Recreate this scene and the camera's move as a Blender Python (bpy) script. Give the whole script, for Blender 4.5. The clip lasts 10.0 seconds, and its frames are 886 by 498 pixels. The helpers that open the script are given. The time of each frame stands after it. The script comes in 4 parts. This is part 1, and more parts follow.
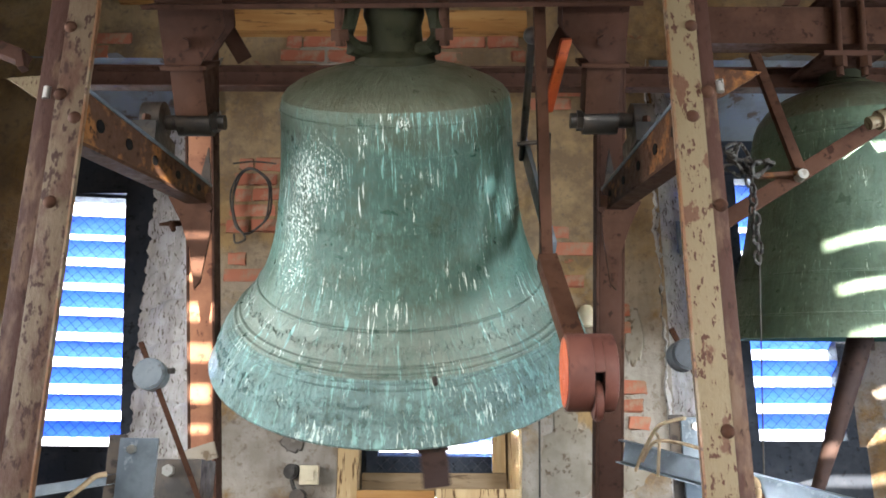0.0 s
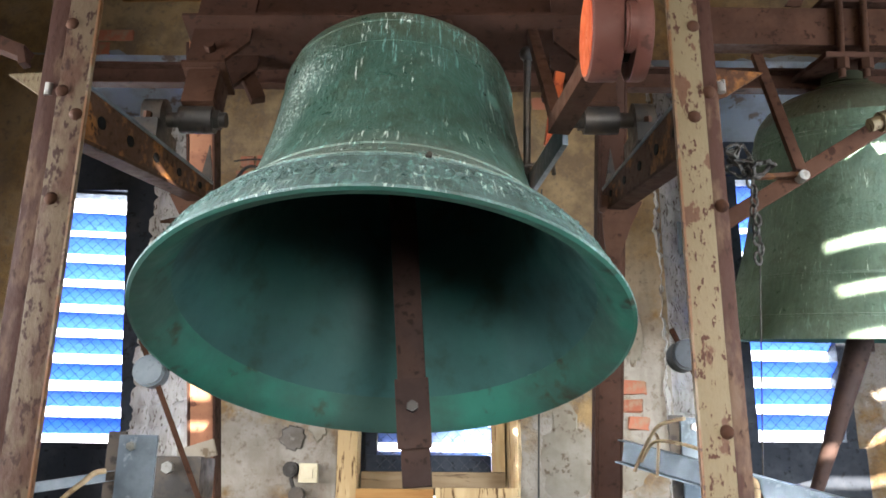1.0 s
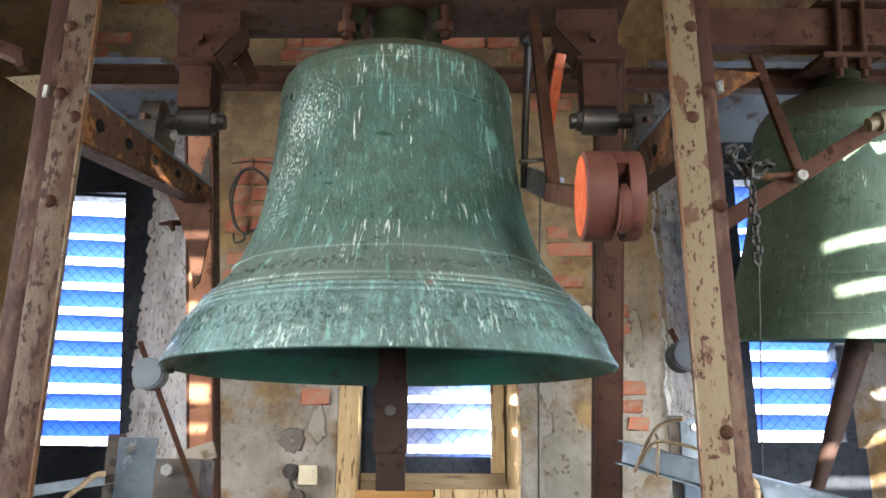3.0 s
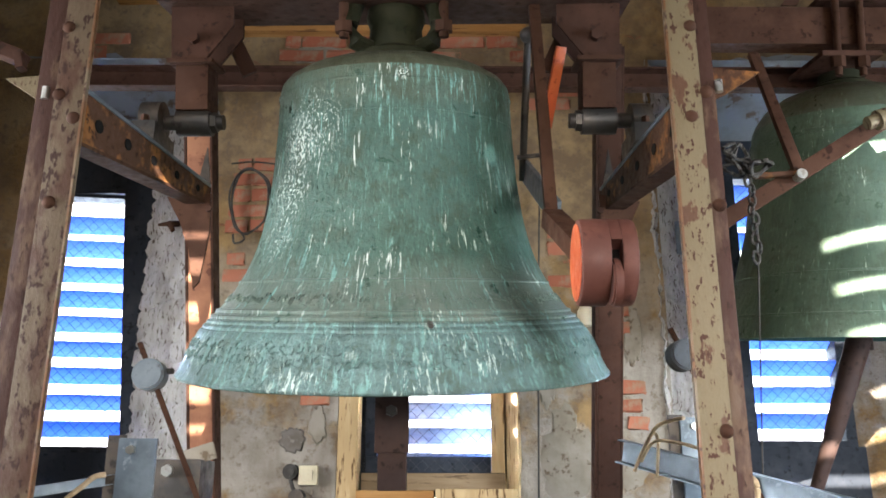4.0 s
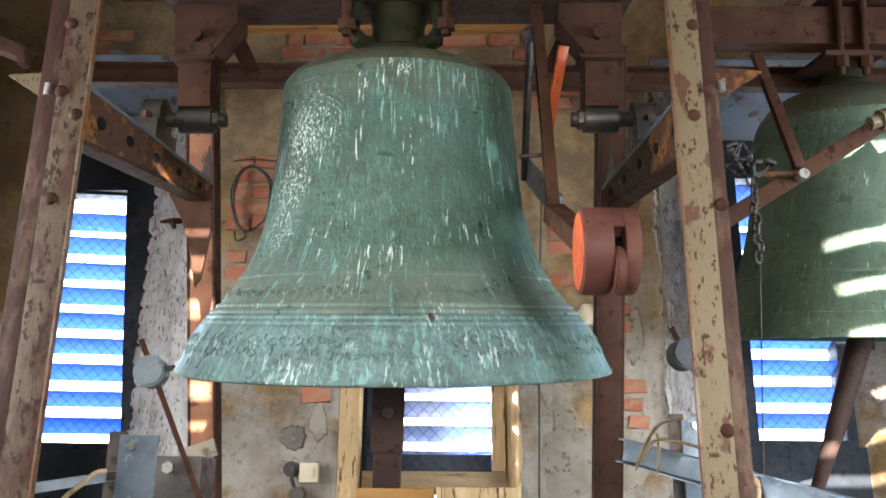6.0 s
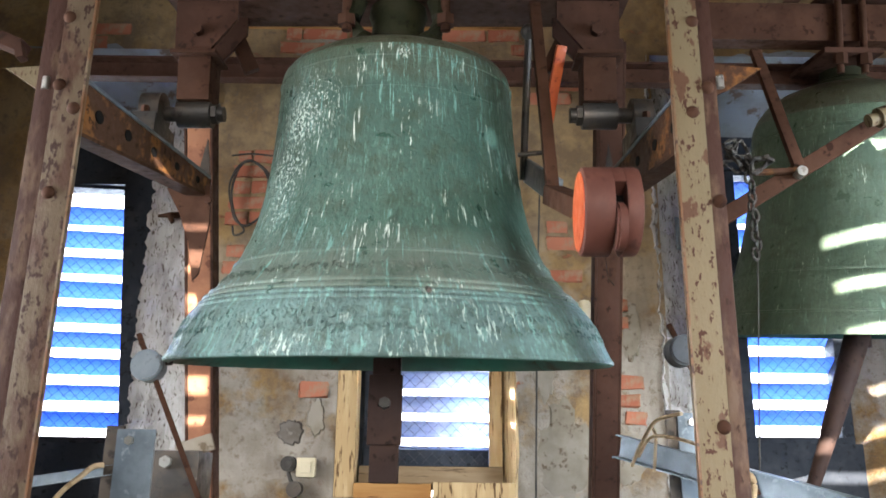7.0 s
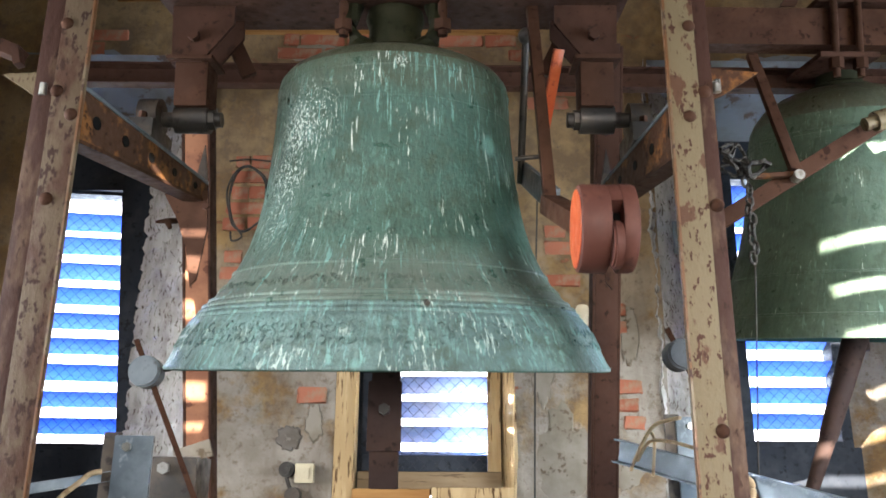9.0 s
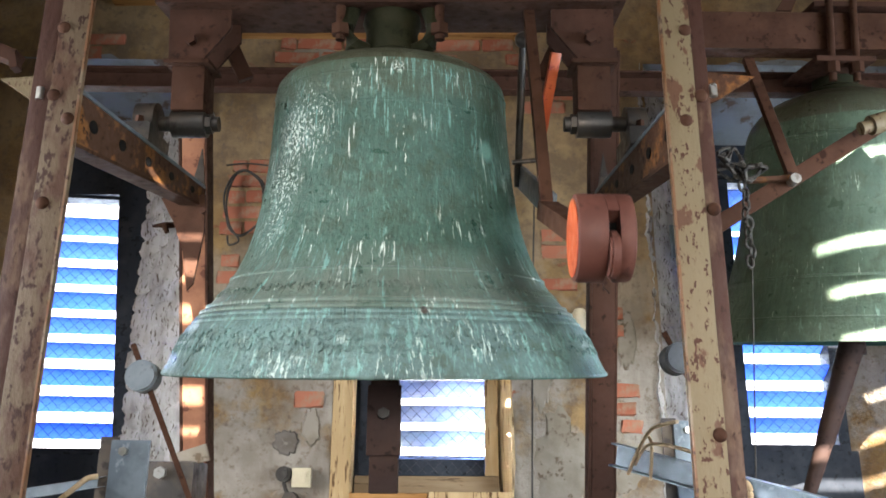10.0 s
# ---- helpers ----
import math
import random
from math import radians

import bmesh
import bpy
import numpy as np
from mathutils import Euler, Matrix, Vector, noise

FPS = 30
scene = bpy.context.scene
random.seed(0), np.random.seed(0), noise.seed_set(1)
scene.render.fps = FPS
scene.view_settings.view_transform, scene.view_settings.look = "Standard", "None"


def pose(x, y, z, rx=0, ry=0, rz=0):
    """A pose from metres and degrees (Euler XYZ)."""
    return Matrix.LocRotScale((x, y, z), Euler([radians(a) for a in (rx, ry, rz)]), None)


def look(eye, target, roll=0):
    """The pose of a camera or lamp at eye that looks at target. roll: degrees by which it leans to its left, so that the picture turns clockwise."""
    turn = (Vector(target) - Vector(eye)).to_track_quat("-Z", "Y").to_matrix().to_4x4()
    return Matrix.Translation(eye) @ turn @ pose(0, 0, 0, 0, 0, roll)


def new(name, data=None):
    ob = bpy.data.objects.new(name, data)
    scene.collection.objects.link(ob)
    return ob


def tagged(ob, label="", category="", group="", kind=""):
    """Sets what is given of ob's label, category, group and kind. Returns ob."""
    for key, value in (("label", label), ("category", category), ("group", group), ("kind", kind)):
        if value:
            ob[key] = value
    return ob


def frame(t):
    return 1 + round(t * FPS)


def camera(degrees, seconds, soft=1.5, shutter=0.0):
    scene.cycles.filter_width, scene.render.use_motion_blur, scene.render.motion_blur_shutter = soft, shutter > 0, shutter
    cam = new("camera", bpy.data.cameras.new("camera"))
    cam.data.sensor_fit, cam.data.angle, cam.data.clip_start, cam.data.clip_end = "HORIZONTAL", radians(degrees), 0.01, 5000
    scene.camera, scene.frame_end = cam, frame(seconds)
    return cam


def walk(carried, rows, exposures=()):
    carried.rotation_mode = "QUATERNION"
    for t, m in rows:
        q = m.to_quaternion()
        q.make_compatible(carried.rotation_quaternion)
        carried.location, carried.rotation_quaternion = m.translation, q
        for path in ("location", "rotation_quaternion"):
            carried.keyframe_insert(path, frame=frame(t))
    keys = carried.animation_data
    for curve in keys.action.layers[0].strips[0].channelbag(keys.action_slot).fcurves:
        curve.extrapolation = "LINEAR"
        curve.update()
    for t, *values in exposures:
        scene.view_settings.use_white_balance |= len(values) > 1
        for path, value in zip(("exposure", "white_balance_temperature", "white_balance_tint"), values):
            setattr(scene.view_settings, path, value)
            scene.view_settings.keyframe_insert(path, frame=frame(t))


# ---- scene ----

# ---- camera ----
cam = camera(56.44, 10.0, soft=1.7, shutter=0.6)
EYE_Z, PITCH, ROLL = 1.5, 16.285, 0.438


def aim(yaw, pitch, lean):
    return pose(0, 0, EYE_Z, 90 + PITCH + pitch, 0, yaw) @ pose(0, 0, 0, 0, 0, ROLL + lean)


# seconds, then degrees of yaw, pitch and lean: a hand-held tremble about one standpoint
SHAKE = [(0, 0.022, -0.036, -0.201), (0.5, 0.003, -0.106, 0.028), (1, 0.061, -0.108, 0.172), (1.5, 0.04, -0.02, -0.049), (2, -0.021, 0.026, -0.205),
         (2.5, 0, 0, 0), (4, -0.05, -0.028, -0.257), (4.5, 0.022, -0.058, 0.01), (5, 0.129, -0.105, 0.187), (5.5, 0.113, -0.046, -0.058),
         (7, -0.084, -0.457, 0.245), (7.5, -0.268, -0.252, -0.304), (8, -0.305, -0.032, -0.171), (8.5, -0.248, -0.1, 0.094), (9, -0.232, -0.116, 0.009),
         (9.5, -0.42, 0.069, -0.263), (10, -0.435, 0.16, -0.093)]
walk(cam, [(t, aim(a, b, c)) for t, a, b, c in SHAKE], exposures=[(0, 3.46), (0.5, 3.44), (0.8, 3.5), (1.0, 3.6), (1.3, 3.68), (1.5, 3.66), (2.0, 3.46), (2.5, 3.42), (10, 3.38)])

# ---- light ----
TO_SUN = Vector((0.12, -0.8, 0.3)).normalized()
world = bpy.data.worlds.new("sky")
scene.world = world
world.use_nodes = True
wn = world.node_tree.nodes
sky = wn.new("ShaderNodeTexSky")
sky.sky_type, sky.sun_disc = "NISHITA", False
sky.sun_elevation = math.asin(TO_SUN.z)
sky.sun_rotation = math.atan2(TO_SUN.x, TO_SUN.y)
wn["Background"].inputs["Strength"].default_value = 0.05
world.node_tree.links.new(sky.outputs[0], wn["Background"].inputs["Color"])
sun = new("sun", bpy.data.lights.new("sun", "SUN"))
sun.data.energy, sun.data.angle, sun.data.color = 5.0, radians(0.25), (1.0, 0.93, 0.82)
sun.matrix_world = look(TO_SUN * 20, (0, 0, 0))


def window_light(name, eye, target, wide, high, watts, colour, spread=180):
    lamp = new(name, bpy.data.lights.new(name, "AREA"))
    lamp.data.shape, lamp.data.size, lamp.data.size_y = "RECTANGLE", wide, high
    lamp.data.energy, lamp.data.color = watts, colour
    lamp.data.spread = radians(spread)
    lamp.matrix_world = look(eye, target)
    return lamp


window_light("skylight_side", (-2.55, 1.5, 2.0), (0.2, 2.0, 1.7), 1.4, 1.3, 7.4, (0.96, 0.97, 1.0), 120)
# near and high: fill lamps added against the unopened south wall to brighten the bell
window_light("fill_near", (0.85, -1.55, 1.75), (0.25, 2.6, 0.95), 2.1, 0.9, 4.7, (1.0, 0.96, 0.9), 70)
window_light("fill_high", (-0.95, -1.55, 3.45), (-0.15, 2.18, 1.95), 0.9, 0.6, 0.42, (1.0, 0.97, 0.92), 38)
window_light("skylight_left", (-1.72, 4.3, 2.25), (-0.9, 2.2, 1.6), 0.5, 1.3, 6, (0.74, 0.87, 1.0))
# added small lamp in place of sun, striping the low window's right lining
window_light("rear_sun_fill", (-0.86, 4.3, 1.96), (0.28, 3.5, 1.72), 0.12, 0.04, 34, (1.0, 0.93, 0.8), 60)
window_light("skylight_right", (1.55, 4.3, 2.25), (0.9, 2.2, 1.6), 0.6, 1.3, 7, (0.74, 0.87, 1.0))
# fill lamp in an added, unseen east opening, brightening the second bell and right flanks
window_light("fill_east", (3.15, 1.1, 1.9), (1.1, 2.6, 2.0), 1.2, 1.2, 5.4, (0.8, 0.9, 1.0), 90)


# ---- materials ----
def nodes_of(name):
    m = bpy.data.materials.new(name)
    m.use_nodes = True
    nt = m.node_tree
    return m, nt, nt.nodes["Principled BSDF"]


def coords(nt, scale=(1, 1, 1)):
    tc = nt.nodes.new("ShaderNodeTexCoord")
    mp = nt.nodes.new("ShaderNodeMapping")
    mp.inputs["Scale"].default_value = scale
    nt.links.new(tc.outputs["Object"], mp.inputs["Vector"])
    return mp.outputs["Vector"]


def noise_tex(nt, vec, scale, detail=6, rough=0.6, distort=0.0):
    n = nt.nodes.new("ShaderNodeTexNoise")
    n.inputs["Scale"].default_value, n.inputs["Detail"].default_value = scale, detail
    n.inputs["Roughness"].default_value = rough
    n.inputs["Distortion"].default_value = distort
    nt.links.new(vec, n.inputs["Vector"])
    return n.outputs["Fac"]


def ramp(nt, fac, stops):
    r = nt.nodes.new("ShaderNodeValToRGB")
    while len(r.color_ramp.elements) < len(stops):
        r.color_ramp.elements.new(0.5)
    for e, (at, c) in zip(r.color_ramp.elements, stops):
        e.position = at
        e.color = (c, c, c, 1) if isinstance(c, (int, float)) else (*c, 1)
    nt.links.new(fac, r.inputs["Fac"])
    return r.outputs["Color"]


def mix(nt, fac, a, b):
    m = nt.nodes.new("ShaderNodeMix")
    m.data_type = "RGBA"
    for value, socket in ((fac, m.inputs[0]), (a, m.inputs[6]), (b, m.inputs[7])):
        if isinstance(value, bpy.types.NodeSocket):
            nt.links.new(value, socket)
        elif isinstance(value, (int, float)):
            socket.default_value = value
        else:
            socket.default_value = (*value, 1)
    return m.outputs[2]


def times(nt, a, c):
    m = nt.nodes.new("ShaderNodeMath")
    m.operation = "MULTIPLY"
    nt.links.new(a, m.inputs[0])
    nt.links.new(c, m.inputs[1])
    return m.outputs[0]


def times_by(nt, a, factor):
    m = nt.nodes.new("ShaderNodeMath")
    m.operation = "MULTIPLY"
    nt.links.new(a, m.inputs[0])
    m.inputs[1].default_value = factor
    return m.outputs[0]


def bump(nt, bsdf, height, strength, distance=0.01):
    b = nt.nodes.new("ShaderNodeBump")
    b.inputs["Strength"].default_value, b.inputs["Distance"].default_value = strength, distance
    nt.links.new(height, b.inputs["Height"])
    nt.links.new(b.outputs["Normal"], bsdf.inputs["Normal"])


def worn(name, base, second, third, scale=8, lo=0.45, hi=0.6, rough=0.6, metal=0.0, spots=30, relief=0.3, stretch=(1, 1, 1), spot_lo=0.58, spot_hi=0.64):
    """Base colour, broad patches of a second, small spots of a third, with relief."""
    m, nt, b = nodes_of(name)
    v = coords(nt, stretch)
    broad = noise_tex(nt, v, scale)
    fine = noise_tex(nt, v, spots, 8)
    c = mix(nt, ramp(nt, broad, [(lo, 0.0), (hi, 1.0)]), base, second)
    c = mix(nt, ramp(nt, fine, [(spot_lo, 0.0), (spot_hi, 1.0)]), c, third)
    nt.links.new(c, b.inputs["Base Color"])
    nt.links.new(ramp(nt, fine, [(0.3, max(rough - 0.15, 0.05)), (0.7, min(rough + 0.2, 1))]), b.inputs["Roughness"])
    b.inputs["Metallic"].default_value = metal
    b.inputs["Specular IOR Level"].default_value = 0.12 if rough > 0.65 else 0.25 if rough > 0.55 else 0.5
    bump(nt, b, fine, relief, 0.004)
    return m


rust = worn("rusty_steel", (0.046, 0.021, 0.013), (0.066, 0.031, 0.019), (0.028, 0.013, 0.009), 7, rough=0.78)
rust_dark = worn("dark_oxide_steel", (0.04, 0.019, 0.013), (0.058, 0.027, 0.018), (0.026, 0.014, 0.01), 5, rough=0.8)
# rust raised in colour to carry the strong sun on the rear left leg
rust_sunlit = worn("sun_brightened_rust_steel", (0.2, 0.088, 0.052), (0.27, 0.125, 0.07), (0.11, 0.046, 0.03), 8, rough=0.75)
rust_orange = worn("orange_rust_steel", (0.062, 0.029, 0.017), (0.2, 0.085, 0.027), (0.034, 0.016, 0.011), 16, 0.5, 0.62, 0.72, 0.0, 46, 0.6)
post_paint = worn("chipped_post_paint", (0.15, 0.115, 0.066), (0.085, 0.04, 0.022), (0.055, 0.022, 0.013), 15, 0.57, 0.6, 0.58, 0.0, 80, 0.6, (1, 1, 0.5), 0.585, 0.61)
post_rusty = worn("rusted_post_paint", (0.1, 0.07, 0.043), (0.062, 0.028, 0.016), (0.034, 0.014, 0.009), 11, 0.47, 0.58, 0.58, 0.0, 65, 0.6, (1, 1, 0.5), 0.56, 0.6)
edge_worn = worn("worn_post_edge", (0.15, 0.11, 0.068), (0.13, 0.055, 0.02), (0.05, 0.02, 0.012), 9, 0.4, 0.52, 0.45, 0.1, 50, 0.4, (1, 1, 0.8))
oxide_side = worn("oxide_post_edge", (0.046, 0.018, 0.012), (0.095, 0.055, 0.034), (0.03, 0.012, 0.008), 13, 0.5, 0.6, 0.62, 0.0, 44, 0.6, (1, 1, 0.4))
iron = worn("dark_iron", (0.045, 0.042, 0.04), (0.075, 0.06, 0.048), (0.03, 0.025, 0.022), 12, rough=0.45, metal=0.5)
galv = worn("galvanised_steel", (0.15, 0.185, 0.22), (0.1, 0.128, 0.155), (0.2, 0.235, 0.27), 11, rough=0.45, metal=0.5, relief=0.2)
hammer_paint = worn("blue_grey_paint", (0.1, 0.125, 0.145), (0.13, 0.155, 0.175), (0.07, 0.08, 0.088), 14, rough=0.5, relief=0.15)
hammer_dark = worn("slate_paint", (0.045, 0.052, 0.06), (0.06, 0.068, 0.078), (0.032, 0.034, 0.038), 14, rough=0.58, relief=0.15)
steel_bright = worn("bolt_steel", (0.38, 0.38, 0.36), (0.3, 0.3, 0.28), (0.24, 0.22, 0.2), 20, rough=0.35, metal=0.8, relief=0.1)
red_paint = worn("faded_red_paint", (0.092, 0.034, 0.026), (0.125, 0.048, 0.036), (0.06, 0.023, 0.017), 9, rough=0.6, spots=24, relief=0.2)
clapper_steel = worn("clapper_steel", (0.034, 0.021, 0.019), (0.046, 0.027, 0.022), (0.022, 0.014, 0.012), 6, rough=0.7)
red_fresh = worn("orange_red_paint", (0.48, 0.085, 0.026), (0.56, 0.115, 0.035), (0.34, 0.055, 0.022), 9, rough=0.42, relief=0.1)
timber = worn("old_timber", (0.27, 0.13, 0.042), (0.35, 0.19, 0.07), (0.12, 0.055, 0.022), 5, rough=0.75, spots=14, stretch=(0.35, 3, 3))
# timber darkened in colour for the shade on the low window's bottom rail
rail_timber = worn("shade_darkened_timber", (0.17, 0.12, 0.07), (0.22, 0.16, 0.1), (0.09, 0.06, 0.035), 6, rough=0.8, spots=16, stretch=(0.4, 3, 3))
timber_up = worn("weathered_timber", (0.36, 0.25, 0.13), (0.46, 0.34, 0.19), (0.09, 0.05, 0.025), 6, rough=0.8, spots=20, stretch=(3.5, 3.5, 0.4), relief=1.0, spot_lo=0.56, spot_hi=0.62)
frame_dark = worn("dark_window_timber", (0.022, 0.026, 0.035), (0.035, 0.04, 0.05), (0.015, 0.016, 0.02), 6, rough=0.7)
floor_wood = worn("dusty_floorboards", (0.18, 0.14, 0.1), (0.25, 0.2, 0.15), (0.1, 0.08, 0.06), 3, rough=0.85)
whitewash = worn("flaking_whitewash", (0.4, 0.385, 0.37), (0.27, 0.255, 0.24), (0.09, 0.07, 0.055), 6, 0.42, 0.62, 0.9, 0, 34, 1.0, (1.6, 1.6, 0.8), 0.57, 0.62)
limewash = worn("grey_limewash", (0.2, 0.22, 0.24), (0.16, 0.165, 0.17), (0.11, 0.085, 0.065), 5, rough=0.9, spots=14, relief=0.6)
brick_m, nt, b = nodes_of("old_red_brick")
v = coords(nt)
info = nt.nodes.new("ShaderNodeObjectInfo")
c = mix(nt, info.outputs["Random"], (0.24, 0.07, 0.035), (0.32, 0.115, 0.065))
f1 = noise_tex(nt, v, 22, 8)
c = mix(nt, ramp(nt, f1, [(0.49, 0.0), (0.66, 0.85)]), c, (0.24, 0.17, 0.11))
nt.links.new(c, b.inputs["Base Color"])
b.inputs["Roughness"].default_value = 0.9
bump(nt, b, f1, 0.6, 0.006)

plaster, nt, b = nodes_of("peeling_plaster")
v = coords(nt)
broad, mid, fine = noise_tex(nt, v, 1.3, 6), noise_tex(nt, v, 6, 9, 0.68), noise_tex(nt, v, 34, 8, 0.7)
c = mix(nt, ramp(nt, broad, [(0.36, 0.0), (0.62, 1.0)]), (0.2, 0.118, 0.044), (0.25, 0.165, 0.074))
c = mix(nt, ramp(nt, mid, [(0.4, 0.85), (0.56, 0.0)]), c, (0.115, 0.072, 0.036))
c = mix(nt, ramp(nt, noise_tex(nt, v, 3.1, 8, 0.7), [(0.54, 0.0), (0.64, 0.5)]), c, (0.32, 0.215, 0.088))
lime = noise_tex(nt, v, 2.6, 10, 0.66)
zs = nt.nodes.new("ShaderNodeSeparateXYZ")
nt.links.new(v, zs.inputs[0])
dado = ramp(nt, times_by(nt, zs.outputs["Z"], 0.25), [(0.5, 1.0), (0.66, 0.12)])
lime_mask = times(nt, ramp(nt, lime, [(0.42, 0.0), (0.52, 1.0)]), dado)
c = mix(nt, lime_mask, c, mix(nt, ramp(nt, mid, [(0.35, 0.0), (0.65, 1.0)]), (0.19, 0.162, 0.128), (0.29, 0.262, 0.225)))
bare = noise_tex(nt, coords(nt, (1, 1, 1.6)), 3.4, 10, 0.7)
bare_mask = ramp(nt, bare, [(0.63, 0.0), (0.66, 1.0)])
c = mix(nt, bare_mask, c, (0.29, 0.105, 0.055))
soot = ramp(nt, noise_tex(nt, coords(nt, (7, 7, 1.0)), 1.0, 6, 0.6), [(0.52, 0.0), (0.72, 0.6)])
c = mix(nt, soot, c, (0.13, 0.1, 0.075))
c = mix(nt, ramp(nt, fine, [(0.34, 0.8), (0.46, 0.0)]), c, (0.12, 0.085, 0.058))
nt.links.new(c, b.inputs["Base Color"])
b.inputs["Roughness"].default_value = 0.93
h1 = nt.nodes.new("ShaderNodeMath")
nt.links.new(lime_mask, h1.inputs[0])
nt.links.new(fine, h1.inputs[1])
h2 = nt.nodes.new("ShaderNodeMath")
h2.operation = "SUBTRACT"
nt.links.new(h1.outputs[0], h2.inputs[0])
nt.links.new(bare_mask, h2.inputs[1])
h3 = nt.nodes.new("ShaderNodeMath")
nt.links.new(h2.outputs[0], h3.inputs[0])
nt.links.new(mid, h3.inputs[1])
bump(nt, b, h3.outputs[0], 0.8, 0.012)
cement = worn("dark_cement", (0.13, 0.115, 0.1), (0.1, 0.085, 0.07), (0.17, 0.15, 0.13), 8, rough=0.95, relief=0.7)
old_lime = worn("old_lime_coat", (0.225, 0.2, 0.165), (0.17, 0.145, 0.11), (0.11, 0.085, 0.058), 7, 0.42, 0.62, 0.95, 0, 24, 0.8)


def run_coords(nt, around, down, centre):
    """Coordinates whose pattern runs down the profile of a bell that stands about x = centre."""
    tc = nt.nodes.new("ShaderNodeTexCoord")
    sp = nt.nodes.new("ShaderNodeSeparateXYZ")
    nt.links.new(tc.outputs["Object"], sp.inputs[0])
    sub = nt.nodes.new("ShaderNodeMath")
    sub.operation = "SUBTRACT"
    nt.links.new(sp.outputs["X"], sub.inputs[0])
    sub.inputs[1].default_value = centre
    flat = nt.nodes.new("ShaderNodeCombineXYZ")
    nt.links.new(sub.outputs[0], flat.inputs["X"])
    nt.links.new(sp.outputs["Y"], flat.inputs["Y"])
    unit = nt.nodes.new("ShaderNodeVectorMath")
    unit.operation = "NORMALIZE"
    nt.links.new(flat.outputs[0], unit.inputs[0])
    big = nt.nodes.new("ShaderNodeVectorMath")
    big.operation = "SCALE"
    nt.links.new(unit.outputs[0], big.inputs[0])
    big.inputs["Scale"].default_value = 0.4 * around
    low = nt.nodes.new("ShaderNodeCombineXYZ")
    nt.links.new(times_by(nt, sp.outputs["Z"], down), low.inputs["Z"])
    total = nt.nodes.new("ShaderNodeVectorMath")
    nt.links.new(big.outputs[0], total.inputs[0])
    nt.links.new(low.outputs[0], total.inputs[1])
    return total.outputs[0]


def patina(name, deep, pale, streak, chalk, dense=0.0, marks=(), dust=False, relief=0.8, centre=0.046, short=1.0, thick=1.0):
    """Bronze gone green: mottled ground, broad soft runs, broken turquoise streaks, thin chalky drips and specks."""
    m, nt, b = nodes_of(name)
    v = coords(nt)
    broad, mid, fine = noise_tex(nt, v, 3.5, 6), noise_tex(nt, v, 17, 7, 0.65), noise_tex(nt, v, 70, 8, 0.7)
    c = mix(nt, ramp(nt, broad, [(0.36, 0.0), (0.64, 1.0)]), deep, pale)
    c = mix(nt, ramp(nt, mid, [(0.5, 0.0), (0.66, 0.75)]), c, (deep[0] * 0.6 + 0.015, deep[1] * 0.6 + 0.01, deep[2] * 0.55))
    soft = noise_tex(nt, run_coords(nt, 13, 1.1, centre), 1.0, 5, 0.6)
    c = mix(nt, ramp(nt, soft, [(0.52, 0.0), (0.72, 0.5)]), c, (pale[0] * 1.35, pale[1] * 1.3, pale[2] * 1.3))
    c = mix(nt, ramp(nt, fine, [(0.5, 0.0), (0.72, 0.8)]), c, (0.05, 0.075, 0.05))
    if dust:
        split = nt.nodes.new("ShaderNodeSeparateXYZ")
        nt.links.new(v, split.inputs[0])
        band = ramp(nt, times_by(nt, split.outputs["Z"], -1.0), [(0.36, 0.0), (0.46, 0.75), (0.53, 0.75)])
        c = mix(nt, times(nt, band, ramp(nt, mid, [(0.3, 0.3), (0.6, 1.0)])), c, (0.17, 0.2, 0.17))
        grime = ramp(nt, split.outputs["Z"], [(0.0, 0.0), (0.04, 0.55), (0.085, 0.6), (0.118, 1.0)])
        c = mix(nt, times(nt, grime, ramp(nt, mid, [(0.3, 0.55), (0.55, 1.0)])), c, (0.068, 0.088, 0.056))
    run = noise_tex(nt, run_coords(nt, 66 * thick, 7.5 * short, centre), 1.0, 6, 0.72, 0.6)
    broken = noise_tex(nt, run_coords(nt, 24 * thick, 11 * short, centre), 1.0, 5, 0.65, 0.8)
    strewn = ramp(nt, noise_tex(nt, v, 2.6, 5, 0.6), [(0.4, 0.2), (0.58, 1.0)])
    k = times(nt, ramp(nt, run, [(0.6 - dense, 0.0), (0.635 - dense, 1.0)]), ramp(nt, broken, [(0.49 - dense, 0.0), (0.56 - dense, 1.0)]))
    c = mix(nt, times(nt, k, strewn), c, streak)
    thin = noise_tex(nt, run_coords(nt, 92 * thick, 12 * short, centre), 1.0, 5, 0.7, 0.6)
    k2 = times(nt, ramp(nt, thin, [(0.62 - dense, 0.0), (0.65 - dense, 1.0)]), ramp(nt, noise_tex(nt, coords(nt, (11, 11, 8)), 1.0, 4), [(0.53, 0.0), (0.6, 1.0)]))
    c = mix(nt, k2, c, chalk)
    dash = noise_tex(nt, run_coords(nt, 120 * thick, 30 * short, centre), 1.0, 5, 0.65, 0.9)
    k4 = times(nt, ramp(nt, dash, [(0.53, 0.0), (0.64, 0.6)]), ramp(nt, noise_tex(nt, v, 7, 4), [(0.45, 0.0), (0.62, 1.0)]))
    c = mix(nt, times(nt, k4, strewn), c, streak)
    dark_run = noise_tex(nt, run_coords(nt, 80 * thick, 14 * short, centre), 1.0, 5, 0.7, 0.7)
    c = mix(nt, ramp(nt, dark_run, [(0.56, 0.0), (0.68, 0.6)]), c, (deep[0] * 0.55, deep[1] * 0.6, deep[2] * 0.6))
